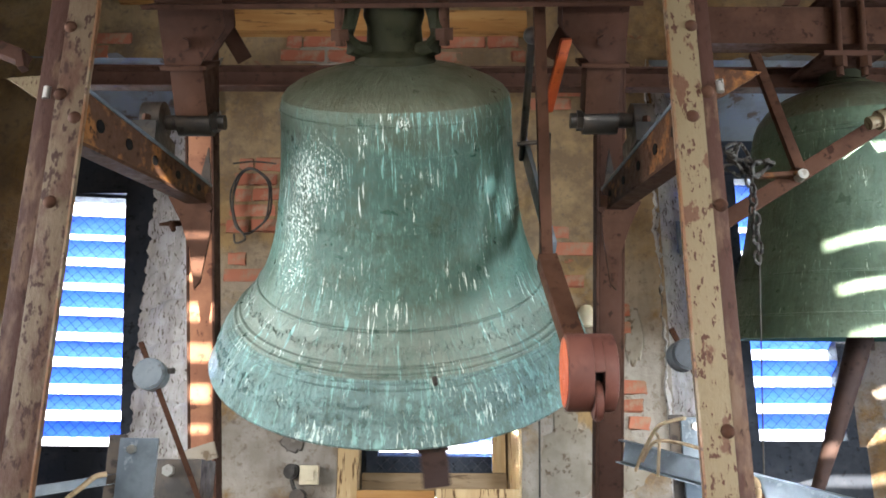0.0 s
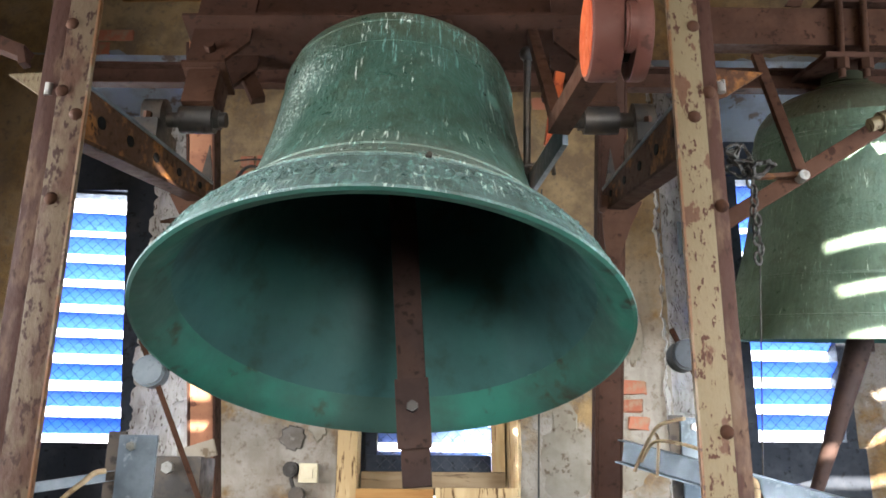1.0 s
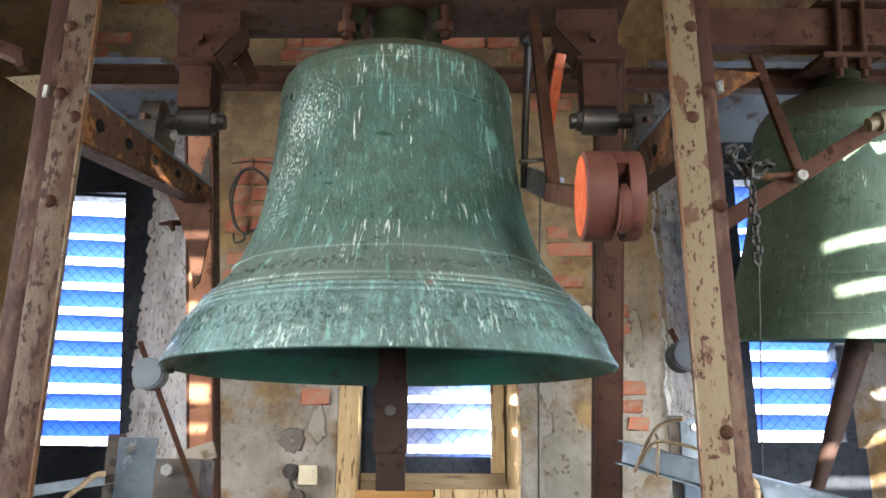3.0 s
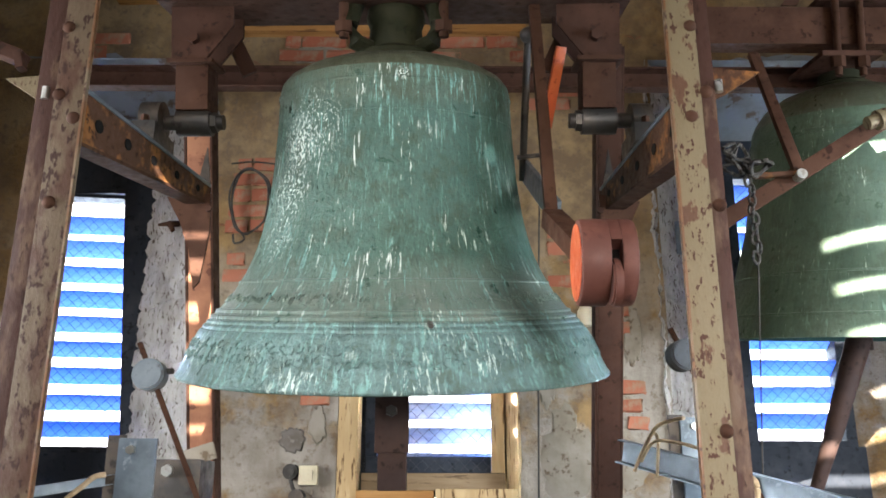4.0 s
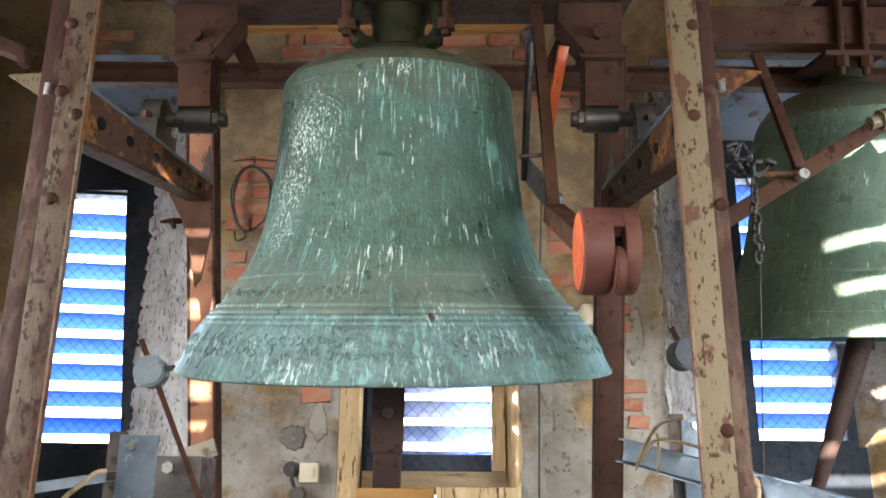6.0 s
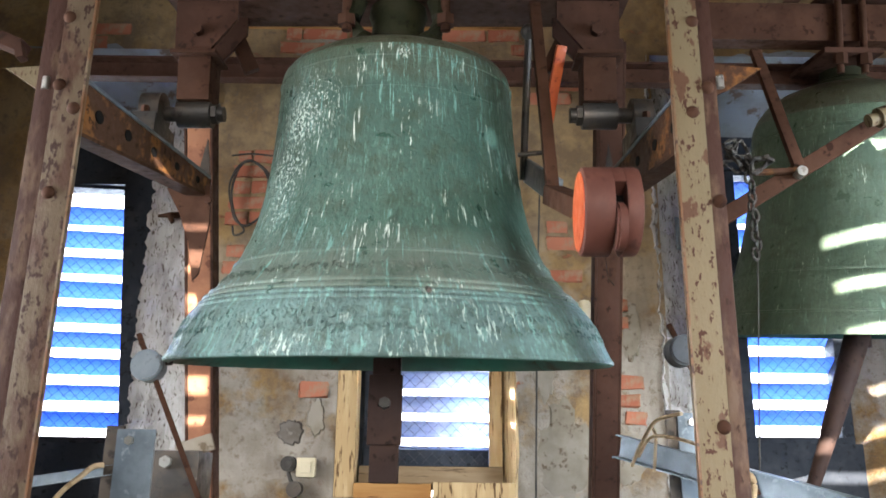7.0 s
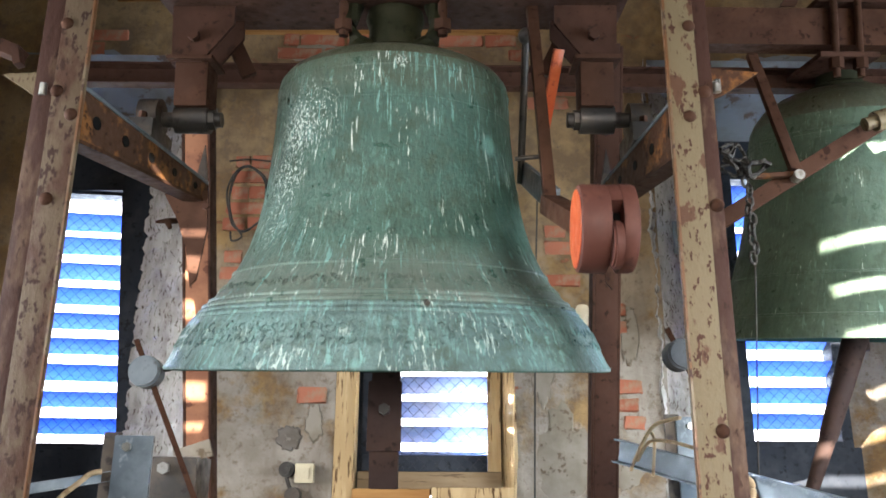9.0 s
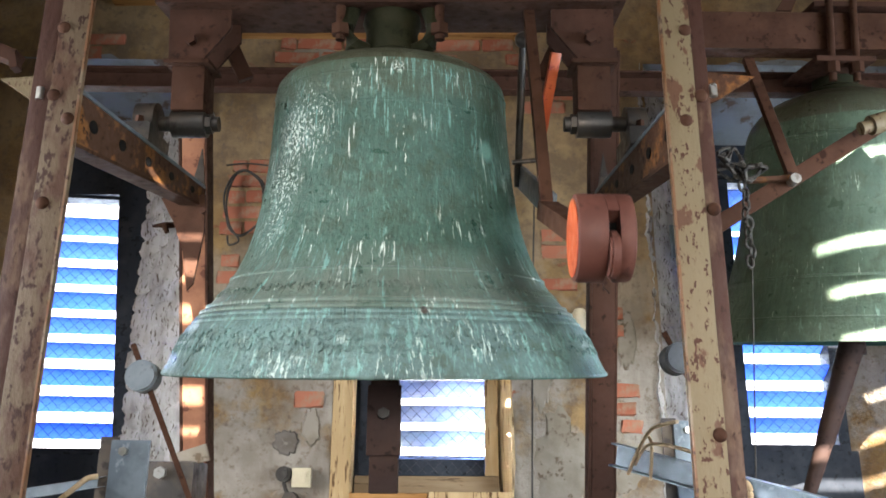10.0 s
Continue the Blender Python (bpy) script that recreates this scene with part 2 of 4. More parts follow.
    speck = noise_tex(nt, run_coords(nt, 125, 28, centre), 1.0, 3, 0.6)
    k3 = times(nt, ramp(nt, speck, [(0.68, 0.0), (0.71, 1.0)]), ramp(nt, noise_tex(nt, v, 5, 3), [(0.52, 0.0), (0.62, 1.0)]))
    c = mix(nt, k3, c, chalk)
    blot = noise_tex(nt, coords(nt, (165, 165, 105)), 1.0, 5, 0.62)
    # local marks: chalk stains, and highlights painted in the same colour
    for spot, size, threshold in marks:
        far = nt.nodes.new("ShaderNodeVectorMath")
        far.operation = "DISTANCE"
        tc = nt.nodes.new("ShaderNodeTexCoord")
        nt.links.new(tc.outputs["Object"], far.inputs[0])
        far.inputs[1].default_value = spot
        near = ramp(nt, times_by(nt, far.outputs["Value"], 1 / size), [(0.45, 1.0), (1.0, 0.0)])
        stain_or_glint = times(nt, near, ramp(nt, blot, [(threshold, 0.0), (threshold + 0.05, 1.0)]))
        c = mix(nt, stain_or_glint, c, chalk if threshold > 0.3 else streak)
    nt.links.new(c, b.inputs["Base Color"])
    b.inputs["Metallic"].default_value = 0.2
    nt.links.new(ramp(nt, mid, [(0.3, 0.24), (0.7, 0.5)]), b.inputs["Roughness"])
    bump(nt, b, times(nt, fine, noise_tex(nt, run_coords(nt, 55, 34, centre), 1.0, 4, 0.6, 1.0)), relief, 0.011)
    return m


# the lower left marks paint the side window's highlight; the rest are stains
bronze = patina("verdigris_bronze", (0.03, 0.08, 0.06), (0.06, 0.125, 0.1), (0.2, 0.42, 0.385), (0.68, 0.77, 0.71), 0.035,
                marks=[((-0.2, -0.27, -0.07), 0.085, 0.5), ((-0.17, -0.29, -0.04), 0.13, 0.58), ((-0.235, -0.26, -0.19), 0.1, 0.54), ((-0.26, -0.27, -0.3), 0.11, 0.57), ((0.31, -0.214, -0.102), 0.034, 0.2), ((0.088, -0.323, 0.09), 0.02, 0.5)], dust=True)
bronze_lip = patina("verdigris_bronze_lip", (0.085, 0.145, 0.138), (0.14, 0.235, 0.225), (0.21, 0.41, 0.38), (0.52, 0.64, 0.59), 0.06, marks=[((0.02, -0.6, -0.66), 0.02, 0.2)], relief=1.3, short=2.2, thick=1.6)
bronze_top = patina("dusty_bronze", (0.07, 0.078, 0.052), (0.1, 0.105, 0.072), (0.15, 0.2, 0.15), (0.36, 0.4, 0.33))
bronze_crown = worn("dull_green_bronze", (0.017, 0.018, 0.009), (0.026, 0.026, 0.013), (0.013, 0.012, 0.007), 10, rough=0.72)
bronze_in = worn("dull_verdigris", (0.025, 0.075, 0.074), (0.03, 0.1, 0.093), (0.026, 0.05, 0.045), 4, 0.38, 0.66, 0.6, 0.1, 9, 0.7, spot_lo=0.52, spot_hi=0.78)
# inner rim verdigris made more vivid for the window light that falls on it
bronze_inlip_lit = worn("light_lifted_verdigris", (0.034, 0.08, 0.066), (0.027, 0.15, 0.115), (0.042, 0.05, 0.036), 2.4, 0.42, 0.62, 0.6, 0.1, 9, 0.9, spot_lo=0.58, spot_hi=0.68)
bronze_far = patina("green_bronze", (0.06, 0.105, 0.07), (0.1, 0.145, 0.1), (0.2, 0.32, 0.25), (0.5, 0.58, 0.48), centre=0.0, short=0.8)

def slat_paint(name, one, two, through_colour, share):
    """Thin weathered slat that lets some daylight through."""
    m, nt, b = nodes_of(name)
    v = coords(nt, (1, 3, 3))
    c = mix(nt, ramp(nt, noise_tex(nt, v, 9), [(0.35, 0.0), (0.65, 1.0)]), one, two)
    c = mix(nt, ramp(nt, noise_tex(nt, coords(nt, (2, 14, 14)), 6, 6), [(0.5, 0.0), (0.72, 0.6)]), c, (one[0] * 0.4, one[1] * 0.4, one[2] * 0.45))
    nt.links.new(c, b.inputs["Base Color"])
    b.inputs["Roughness"].default_value = 0.5
    tr = nt.nodes.new("ShaderNodeBsdfTranslucent")
    tr.inputs["Color"].default_value = (*through_colour, 1)
    ms = nt.nodes.new("ShaderNodeMixShader")
    ms.inputs[0].default_value = share
    nt.links.new(b.outputs[0], ms.inputs[1])
    nt.links.new(tr.outputs[0], ms.inputs[2])
    nt.links.new(ms.outputs[0], nt.nodes["Material Output"].inputs["Surface"])
    return m


slat_m = slat_paint("blue_louvre_slat", (0.17, 0.33, 0.72), (0.3, 0.46, 0.78), (0.13, 0.31, 0.85), 0.5)
# slat colour greyed to take on the backlit glare of the low window
slat_grey = slat_paint("glare_greyed_louvre_slat", (0.2, 0.25, 0.36), (0.34, 0.37, 0.46), (0.22, 0.33, 0.62), 0.42)

haze_m, nt, b = nodes_of("bright_sky_distance")
em = nt.nodes.new("ShaderNodeEmission")
em.inputs["Color"].default_value, em.inputs["Strength"].default_value = (0.92, 0.96, 1.0, 1), 1.0
nt.links.new(em.outputs[0], nt.nodes["Material Output"].inputs["Surface"])
wire_m = worn("mesh_wire", (0.05, 0.055, 0.07), (0.07, 0.07, 0.08), (0.04, 0.04, 0.05), 20, rough=0.5, metal=0.6)
# near-black colour that paints the shade inside holes and the drum slot
slot_m = worn("painted_recess_shade", (0.004, 0.004, 0.004), (0.006, 0.005, 0.005), (0.003, 0.003, 0.003), 20, rough=0.95)
cable_m = worn("dark_cable", (0.03, 0.026, 0.022), (0.05, 0.045, 0.04), (0.02, 0.02, 0.02), 20, rough=0.6)
rope_m = worn("hemp_rope", (0.36, 0.27, 0.17), (0.44, 0.34, 0.22), (0.25, 0.18, 0.11), 40, rough=0.9)
plastic_cream = worn("cream_plastic", (0.5, 0.44, 0.3), (0.46, 0.4, 0.28), (0.4, 0.34, 0.22), 10, rough=0.45, relief=0.05)


# ---- mesh helpers ----
def put_box(bm, centre, size, turn=None, bevel=0.0):
    m = Matrix.Translation(centre) @ (turn.to_4x4() if turn else Matrix()) @ Matrix.Diagonal((*size, 1))
    made = bmesh.ops.create_cube(bm, size=1, matrix=m)
    if bevel:
        edges = list({e for vert in made["verts"] for e in vert.link_edges})
        bmesh.ops.bevel(bm, geom=edges, offset=bevel, segments=2, profile=0.7, affect="EDGES")


def along(p0, p1):
    """A turn whose z axis points from p0 to p1."""
    return (Vector(p1) - Vector(p0)).to_track_quat("Z", "Y").to_matrix()


def put_rod(bm, p0, p1, r0, r1=None, seg=16):
    p0, p1 = Vector(p0), Vector(p1)
    m = Matrix.Translation((p0 + p1) / 2) @ along(p0, p1).to_4x4()
    bmesh.ops.create_cone(bm, cap_ends=True, segments=seg, radius1=r0, radius2=r0 if r1 is None else r1, depth=(p1 - p0).length, matrix=m)


def put_bar(bm, p0, p1, wide, thick, bevel=0.002, spin=0):
    p0, p1 = Vector(p0), Vector(p1)
    put_box(bm, (p0 + p1) / 2, (wide, thick, (p1 - p0).length), along(p0, p1) @ Matrix.Rotation(radians(spin), 3, "Z"), bevel)


def put_ball(bm, centre, r, squash=1.0):
    bmesh.ops.create_uvsphere(bm, u_segments=16, v_segments=10, radius=r, matrix=Matrix.Translation(centre) @ Matrix.Diagonal((1, 1, squash, 1)))


def put_lathe(bm, profile, seg=96, centre=(0, 0, 0)):
    """Turn (radius, height) pairs about z."""
    rings = []
    for r, z in profile:
        rings.append([bm.verts.new((centre[0] + r * math.cos(2 * math.pi * i / seg), centre[1] + r * math.sin(2 * math.pi * i / seg), centre[2] + z)) for i in range(seg)])
    for a, c in zip(rings, rings[1:]):
        for i in range(seg):
            bm.faces.new((a[i], a[(i + 1) % seg], c[(i + 1) % seg], c[i]))


def put_prism(bm, outline, offset):
    """A flat outline of corners, thickened by the vector offset."""
    a = [bm.verts.new(p) for p in outline]
    c = [bm.verts.new(Vector(p) + Vector(offset)) for p in outline]
    n = len(a)
    bm.faces.new(a)
    bm.faces.new(list(reversed(c)))
    for i in range(n):
        bm.faces.new((a[i], c[i], c[(i + 1) % n], a[(i + 1) % n]))


def put_tube(bm, points, r, seg=8):
    """A bent tube through the points."""
    pts = [Vector(p) for p in points]
    rings = []
    for i, p in enumerate(pts):
        d = (pts[min(i + 1, len(pts) - 1)] - pts[max(i - 1, 0)]).normalized()
        m = d.to_track_quat("Z", "Y").to_matrix()
        rings.append([bm.verts.new(p + m @ Vector((r * math.cos(2 * math.pi * k / seg), r * math.sin(2 * math.pi * k / seg), 0))) for k in range(seg)])
    for a, c in zip(rings, rings[1:]):
        for k in range(seg):
            bm.faces.new((a[k], a[(k + 1) % seg], c[(k + 1) % seg], c[k]))
    bm.faces.new(list(reversed(rings[0])))
    bm.faces.new(rings[-1])


def mesh_of(name, bm, material, smooth=None):
    bmesh.ops.recalc_face_normals(bm, faces=bm.faces)
    me = bpy.data.meshes.new(name)
    if smooth:
        for f in bm.faces:
            f.smooth = True
        for e in bm.edges:
            e.smooth = len(e.link_faces) == 2 and e.calc_face_angle(0) < radians(smooth)
    bm.to_mesh(me)
    bm.free()
    me.materials.append(material)
    return me


def part(name, bm, material, parent, label="", smooth=35):
    ob = new(name, mesh_of(name, bm, material, smooth))
    ob.parent = parent
    return tagged(ob, label) if label else ob


def thing(name, at, label, category, group="", kind=""):
    ob = new(name)
    ob.matrix_world = at
    return tagged(ob, label, category, group, kind)


def solid(name, bm, material, label, category="", kind="structure", smooth=35):
    return tagged(new(name, mesh_of(name, bm, material, smooth)), label, category, "", kind)


def boxes(*items, bevel=0.0):
    bm = bmesh.new()
    for centre, size in items:
        put_box(bm, centre, size, None, bevel)
    return bm


def span(x0, x1, y0, y1, z0, z1):
    return (((x0 + x1) / 2, (y0 + y1) / 2, (z0 + z1) / 2), (x1 - x0, y1 - y0, z1 - z0))


# ---- the belfry ----
X0, X1, Y0, Y1, CEIL = -2.6, 3.2, -1.6, 3.4, 4.6
OUT = 3.98                      # outer face of the rear wall


def rough_slab(bm, x0, x1, z0, z1, y_front, y_back, step=0.06):
    """A wall piece whose room face is uneven, as hand-laid plaster."""
    nx, nz = max(1, round((x1 - x0) / step)), max(1, round((z1 - z0) / step))
    front = []
    for j in range(nz + 1):
        row = []
        for i in range(nx + 1):
            x, z = x0 + (x1 - x0) * i / nx, z0 + (z1 - z0) * j / nz
            d = 0.02 * noise.noise((x * 2.1, z * 2.1, 3)) + 0.008 * noise.noise((x * 9, z * 9, 7))
            row.append(bm.verts.new((x, y_front - d, z)))
        front.append(row)
    for j in range(nz):
        for i in range(nx):
            bm.faces.new((front[j][i], front[j][i + 1], front[j + 1][i + 1], front[j + 1][i]))
    rim = [front[0][i] for i in range(nx + 1)] + [front[j][nx] for j in range(1, nz + 1)] + [front[nz][i] for i in range(nx - 1, -1, -1)] + [front[j][0] for j in range(nz - 1, 0, -1)]
    back = [bm.verts.new((p.co.x, y_back, p.co.z)) for p in rim]
    n = len(rim)
    for i in range(n):
        bm.faces.new((rim[i], rim[(i + 1) % n], back[(i + 1) % n], back[i]))
    bm.faces.new(back)


LW, CW, RW = (-1.93, -1.03, 1.38, 3.4), (-0.42, 0.305, 1.44, 2.55), (0.94, 2.3, 1.38, 3.4)
bm = bmesh.new()
for x0, x1, z0, z1 in ((X0, LW[0], 0, CEIL), (LW[1], CW[0], 0, CEIL), (CW[1], RW[0], 0, CEIL), (RW[1], X1, 0, CEIL),
                       (LW[0], LW[1], 0, LW[2]), (LW[0], LW[1], LW[3], CEIL), (CW[0], CW[1], 0, CW[2]), (CW[0], CW[1], CW[3], CEIL),
                       (RW[0], RW[1], 0, RW[2]), (RW[0], RW[1], RW[3], CEIL)):
    rough_slab(bm, x0, x1, z0, z1, Y1, OUT)
rough_slab(bm, LW[0], -1.74, LW[2], LW[3], Y1, Y1 + 0.05)
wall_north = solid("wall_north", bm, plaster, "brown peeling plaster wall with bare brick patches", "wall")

bm = boxes(span(X0 - 0.5, X0, Y0 - 0.5, 0.7, 0, CEIL), span(X0 - 0.5, X0, 2.3, OUT, 0, CEIL), span(X0 - 0.5, X0, 0.7, 2.3, 0, 1.3), span(X0 - 0.5, X0, 0.7, 2.3, 2.9, CEIL))
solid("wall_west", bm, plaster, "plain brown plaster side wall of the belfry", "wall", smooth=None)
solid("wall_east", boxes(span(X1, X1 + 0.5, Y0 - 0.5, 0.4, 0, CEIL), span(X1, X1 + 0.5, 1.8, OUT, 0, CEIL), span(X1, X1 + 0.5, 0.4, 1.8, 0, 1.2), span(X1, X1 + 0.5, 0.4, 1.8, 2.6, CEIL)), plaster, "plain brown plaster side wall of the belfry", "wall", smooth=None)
# unseen slits, sized and placed to aim sun at the leg, lever and second bell
A, B, C, D = (-0.24, -0.07), (1.955, 2.9), (3.32, 3.875), (2.6, 4.08)
bm = boxes(span(X0, A[0], Y0 - 0.3, Y0, 0, CEIL), span(A[1], B[0], Y0 - 0.3, Y0, 0, CEIL), span(B[1], X1, Y0 - 0.3, Y0, 0, CEIL),
           span(*A, Y0 - 0.3, Y0, 0, C[0]), span(*A, Y0 - 0.3, Y0, C[1], CEIL), span(*B, Y0 - 0.3, Y0, 0, D[0]), span(*B, Y0 - 0.3, Y0, D[1], 4.2),
           span(B[0], 2.04, Y0 - 0.3, Y0, 4.2, 4.36), span(*B, Y0 - 0.3, Y0, 4.36, CEIL))
solid("wall_south", bm, plaster, "plain brown plaster wall with unseen slits added for sun stripes", "wall", smooth=None)
solid("floor", boxes(span(X0 - 0.5, X1 + 0.5, Y0 - 0.5, OUT, -0.2, 0)), floor_wood, "dusty worn timber belfry floor", "floor", smooth=None)
solid("ceiling", boxes(span(X0 - 0.5, X1 + 0.5, Y0 - 0.5, OUT, CEIL, CEIL + 0.2)), timber, "dark timber boarded belfry ceiling", "ceiling", smooth=None)
bm = bmesh.new()
bmesh.ops.create_grid(bm, x_segments=1, y_segments=1, size=9, matrix=Matrix.Translation((0, 9.5, 3)) @ Matrix.Rotation(radians(90), 4, "X"))
solid("backdrop", bm, haze_m, "bright hazy sky beyond the louvres", "sky", smooth=None)

# slats added in the unseen slits of the south wall, spaced to stripe the sun


def sun_slats(name, x0, x1, z0, z1, shift, pitch, cover=0.6):
    win = thing(name, pose(0, 0, 0), "unseen slatted slit added to stripe the sunlight", "window", kind="structure")
    z = z0 + shift
    while z < z1:
        bm = boxes(span(x0, x1, Y0 - 0.2, Y0 - 0.19, z, z + cover * pitch))
        part("slat", bm, frame_dark, win, smooth=None)
        z += pitch
    return win


sun_slats("sun_slit_left", *A, *C, -0.018, 0.113, 0.54)
sun_slats("sun_slit_right", *B, *D, -0.004, 0.178, 0.73)


# opaque framed panels, added out of view behind the two south fill lamps
def lamp_backing(name, x0, x1, z0, z1):
    win = thing(name, pose(0, Y0, 0), "added framed panel behind a fill lamp, out of view", "window", kind="structure")
    t = 0.06
    part("window_frame", boxes(span(x0 - t, x0, 0.001, 0.03, z0 - t, z1 + t), span(x1, x1 + t, 0.001, 0.03, z0 - t, z1 + t), span(x0, x1, 0.001, 0.03, z0 - t, z0), span(x0, x1, 0.001, 0.03, z1, z1 + t), bevel=0.004), frame_dark, win)
    part("pane", boxes(span(x0, x1, 0.001, 0.012, z0, z1)), old_lime, win, smooth=None)
    return win


lamp_backing("backing_near", -0.2, 1.9, 1.3, 2.2)
lamp_backing("backing_high", -1.4, -0.5, 3.15, 3.75)


def louvre(name, x0, x1, z0, z1, y, first, pitch, count, label, turn=0.0, material=None):
    """Dark frame, sloping slats with gaps, and a wire mesh on the room side."""
    win = thing(name, pose((x0 + x1) / 2, y, 0, 0, 0, turn), label, "louvred window", kind="structure")
    h = (x1 - x0) / 2
    t = 0.05
    part("window_frame", boxes(span(-h - t, -h, -0.05, 0.05, z0 - t, z1 + t), span(h, h + t, -0.05, 0.05, z0 - t, z1 + t),
                               span(-h, h, -0.05, 0.05, z0 - t, z0), span(-h, h, -0.05, 0.05, z1, z1 + t), bevel=0.004), frame_dark, win, "dark timber frame")
    rnd = random.Random(name)
    bm = bmesh.new()
    put_box(bm, (0, 0, 0), (2 * h, 0.104, 0.014), Matrix.Rotation(radians(-36), 3, "X"), 0.003)
    shared = mesh_of("slat", bm, material or slat_m, 35)
    for i in range(count):
        ob = new("slat", shared)
        ob.parent = win
        ob.location = (0, 0.0, first + i * pitch + rnd.uniform(-0.004, 0.004))
        ob.rotation_euler = (rnd.uniform(-0.05, 0.05), rnd.uniform(-0.006, 0.006), 0)
    bm = bmesh.new()
    cell, wy = 0.05, -0.07
    k = -math.ceil((z1 - z0) / cell)
    while k * cell < 2 * h:
        for way in (1, -1):
            p, q = [], []
            xa, za = -h + k * cell, z0
            xb, zb = xa + (z1 - z0), z1
            if xa < -h:
                za += -h - xa
                xa = -h
            if xb > h:
                zb -= xb - h
                xb = h
            if xb - xa > 0.02:
                put_rod(bm, (way * xa, wy, za), (way * xb, wy, zb), 0.0009, seg=4)
        k += 1
    part("wire_mesh", bm, wire_m, win, "fine wire bird mesh", smooth=None)
    return win


louvre("window_1", -1.95, -1.44, 1.683, 2.87, 3.87, 1.758, 0.1225, 9, "tall louvred belfry window with blue slats", 8)
louvre("window_2", -0.272, 0.213, 1.575, 2.5, 3.6, 1.615, 0.1045, 8, "low louvred window with glare-greyed slats in a timber lining", material=slat_grey)
louvre("window_3", 1.435, 1.832, 1.718, 2.98, 3.87, 1.806, 0.1235, 10, "louvred belfry window with blue slats behind the second bell")
bm = boxes(span(-0.419, -0.338, 3.4, 3.56, 1.44, 2.55), bevel=0.008)
solid("window_lining", bm, timber_up, "weathered light timber upright lining the low window", "window lining")
bm = boxes(span(-0.36, -0.318, 3.56, 3.7, 1.44, 2.55), bevel=0.003)
solid("lining_board", bm, frame_dark, "dark brown board inside the low window", "window lining")
bm = bmesh.new()
put_prism(bm, [(0.305, 3.4, 1.44), (0.263, 3.57, 1.44), (0.263, 3.57, 2.55), (0.305, 3.4, 2.55)], (0.06, 0.05, 0))
solid("window_lining_splayed", bm, timber_up, "sunlit light timber board lining the low window", "window lining")
solid("bottom_rail", boxes(span(-0.33, 0.262, 3.5, 3.55, 1.47, 1.565), bevel=0.006), rail_timber, "brown timber bottom rail of the low window", "window rail")
solid("jamb_strip", boxes(span(0.206, 0.262, 3.52, 3.535, 1.567, 2.55), bevel=0.003), timber_up, "light timber strip beside the low louvres", "window lining")
solid("shutter_board", boxes(span(-0.315, 0.205, 3.535, 3.545, 1.567, 1.632), bevel=0.003), frame_dark, "dark board closing the foot of the low louvres", "window lining")
solid("window_sill", boxes(span(-0.338, -0.03, 3.385, 3.5, 1.44, 1.497), bevel=0.006), timber, "orange brown timber window sill", "window sill")
solid("window_sill", boxes(span(-0.024, 0.303, 3.38, 3.5, 1.44, 1.503), bevel=0.006), timber_up, "orange brown timber window sill", "window sill")


bm = bmesh.new()
put_prism(bm, [(-1.44, 3.782, 1.5), (-1.438, 3.782, 1.69), (-1.542, 3.782, 2.84), (-1.545, 3.782, 3.05), (-1.3, 3.782, 3.05), (-1.3, 3.782, 1.5)], (0, 0.012, 0))
solid("jamb_board", bm, frame_dark, "dark leaning board beside the louvred window", "boarding", smooth=None)


def splay(name, corners, material, label):
    bm = bmesh.new()
    put_prism(bm, corners[:4], corners[4])
    return solid(name, bm, material, label, "wall reveal", smooth=None)


def rubble_reveal(name, x0, y0, x1, y1, z0, z1, back, seed, label):
    """Splayed reveal of whitewashed rubble: uneven courses, worn joints and a ragged room edge."""
    bm = bmesh.new()
    nu, nz = 44, 150
    a, c = Vector((x0, y0, 0)), Vector((x1, y1, 0))
    n = Vector((y1 - y0, x0 - x1, 0)).normalized()
    if n.y > 0:
        n = -n
    grid = []
    for j in range(nz + 1):
        row = []
        z = z0 + (z1 - z0) * j / nz
        for i in range(nu + 1):
            u = i / nu
            rag = 0.02 * noise.noise((seed, z * 4, 0)) + 0.012 * noise.noise((seed, z * 27, 4))
            p = a.lerp(c, u) + (c - a).normalized() * (rag * (1 - u) * 1.2)
            course = z / 0.092 + 0.35 * noise.noise((u * 2 + seed, z * 2, 1))
            k = math.floor(course)
            stone = u * 2.6 + 0.5 * (k % 2) + 0.3 * noise.noise((k * 1.7, seed, 2))
            joint = min(course - k, k + 1 - course, (stone - math.floor(stone)) * 1.6, (math.floor(stone) + 1 - stone) * 1.6)
            d = 0.012 * min(1, joint / 0.16) + 0.012 * noise.noise((k * 3.1, math.floor(stone) * 2.3, seed)) + 0.012 * noise.noise((u * 9, z * 16, seed)) + 0.005 * noise.noise((u * 30, z * 60, seed))
            p = p + n * d
            row.append(bm.verts.new((p.x, p.y, z)))
        grid.append(row)
    for j in range(nz):
        for i in range(nu):
            bm.faces.new((grid[j][i], grid[j][i + 1], grid[j + 1][i + 1], grid[j + 1][i]))
    rim = grid[0][:] + [grid[j][nu] for j in range(1, nz + 1)] + grid[nz][-2::-1] + [grid[j][0] for j in range(nz - 1, 0, -1)]
    rear = [bm.verts.new(p.co + Vector(back)) for p in rim]
    for i in range(len(rim)):
        bm.faces.new((rim[i], rim[(i + 1) % len(rim)], rear[(i + 1) % len(rim)], rear[i]))
    return solid(name, bm, whitewash, label, "wall reveal", smooth=50)


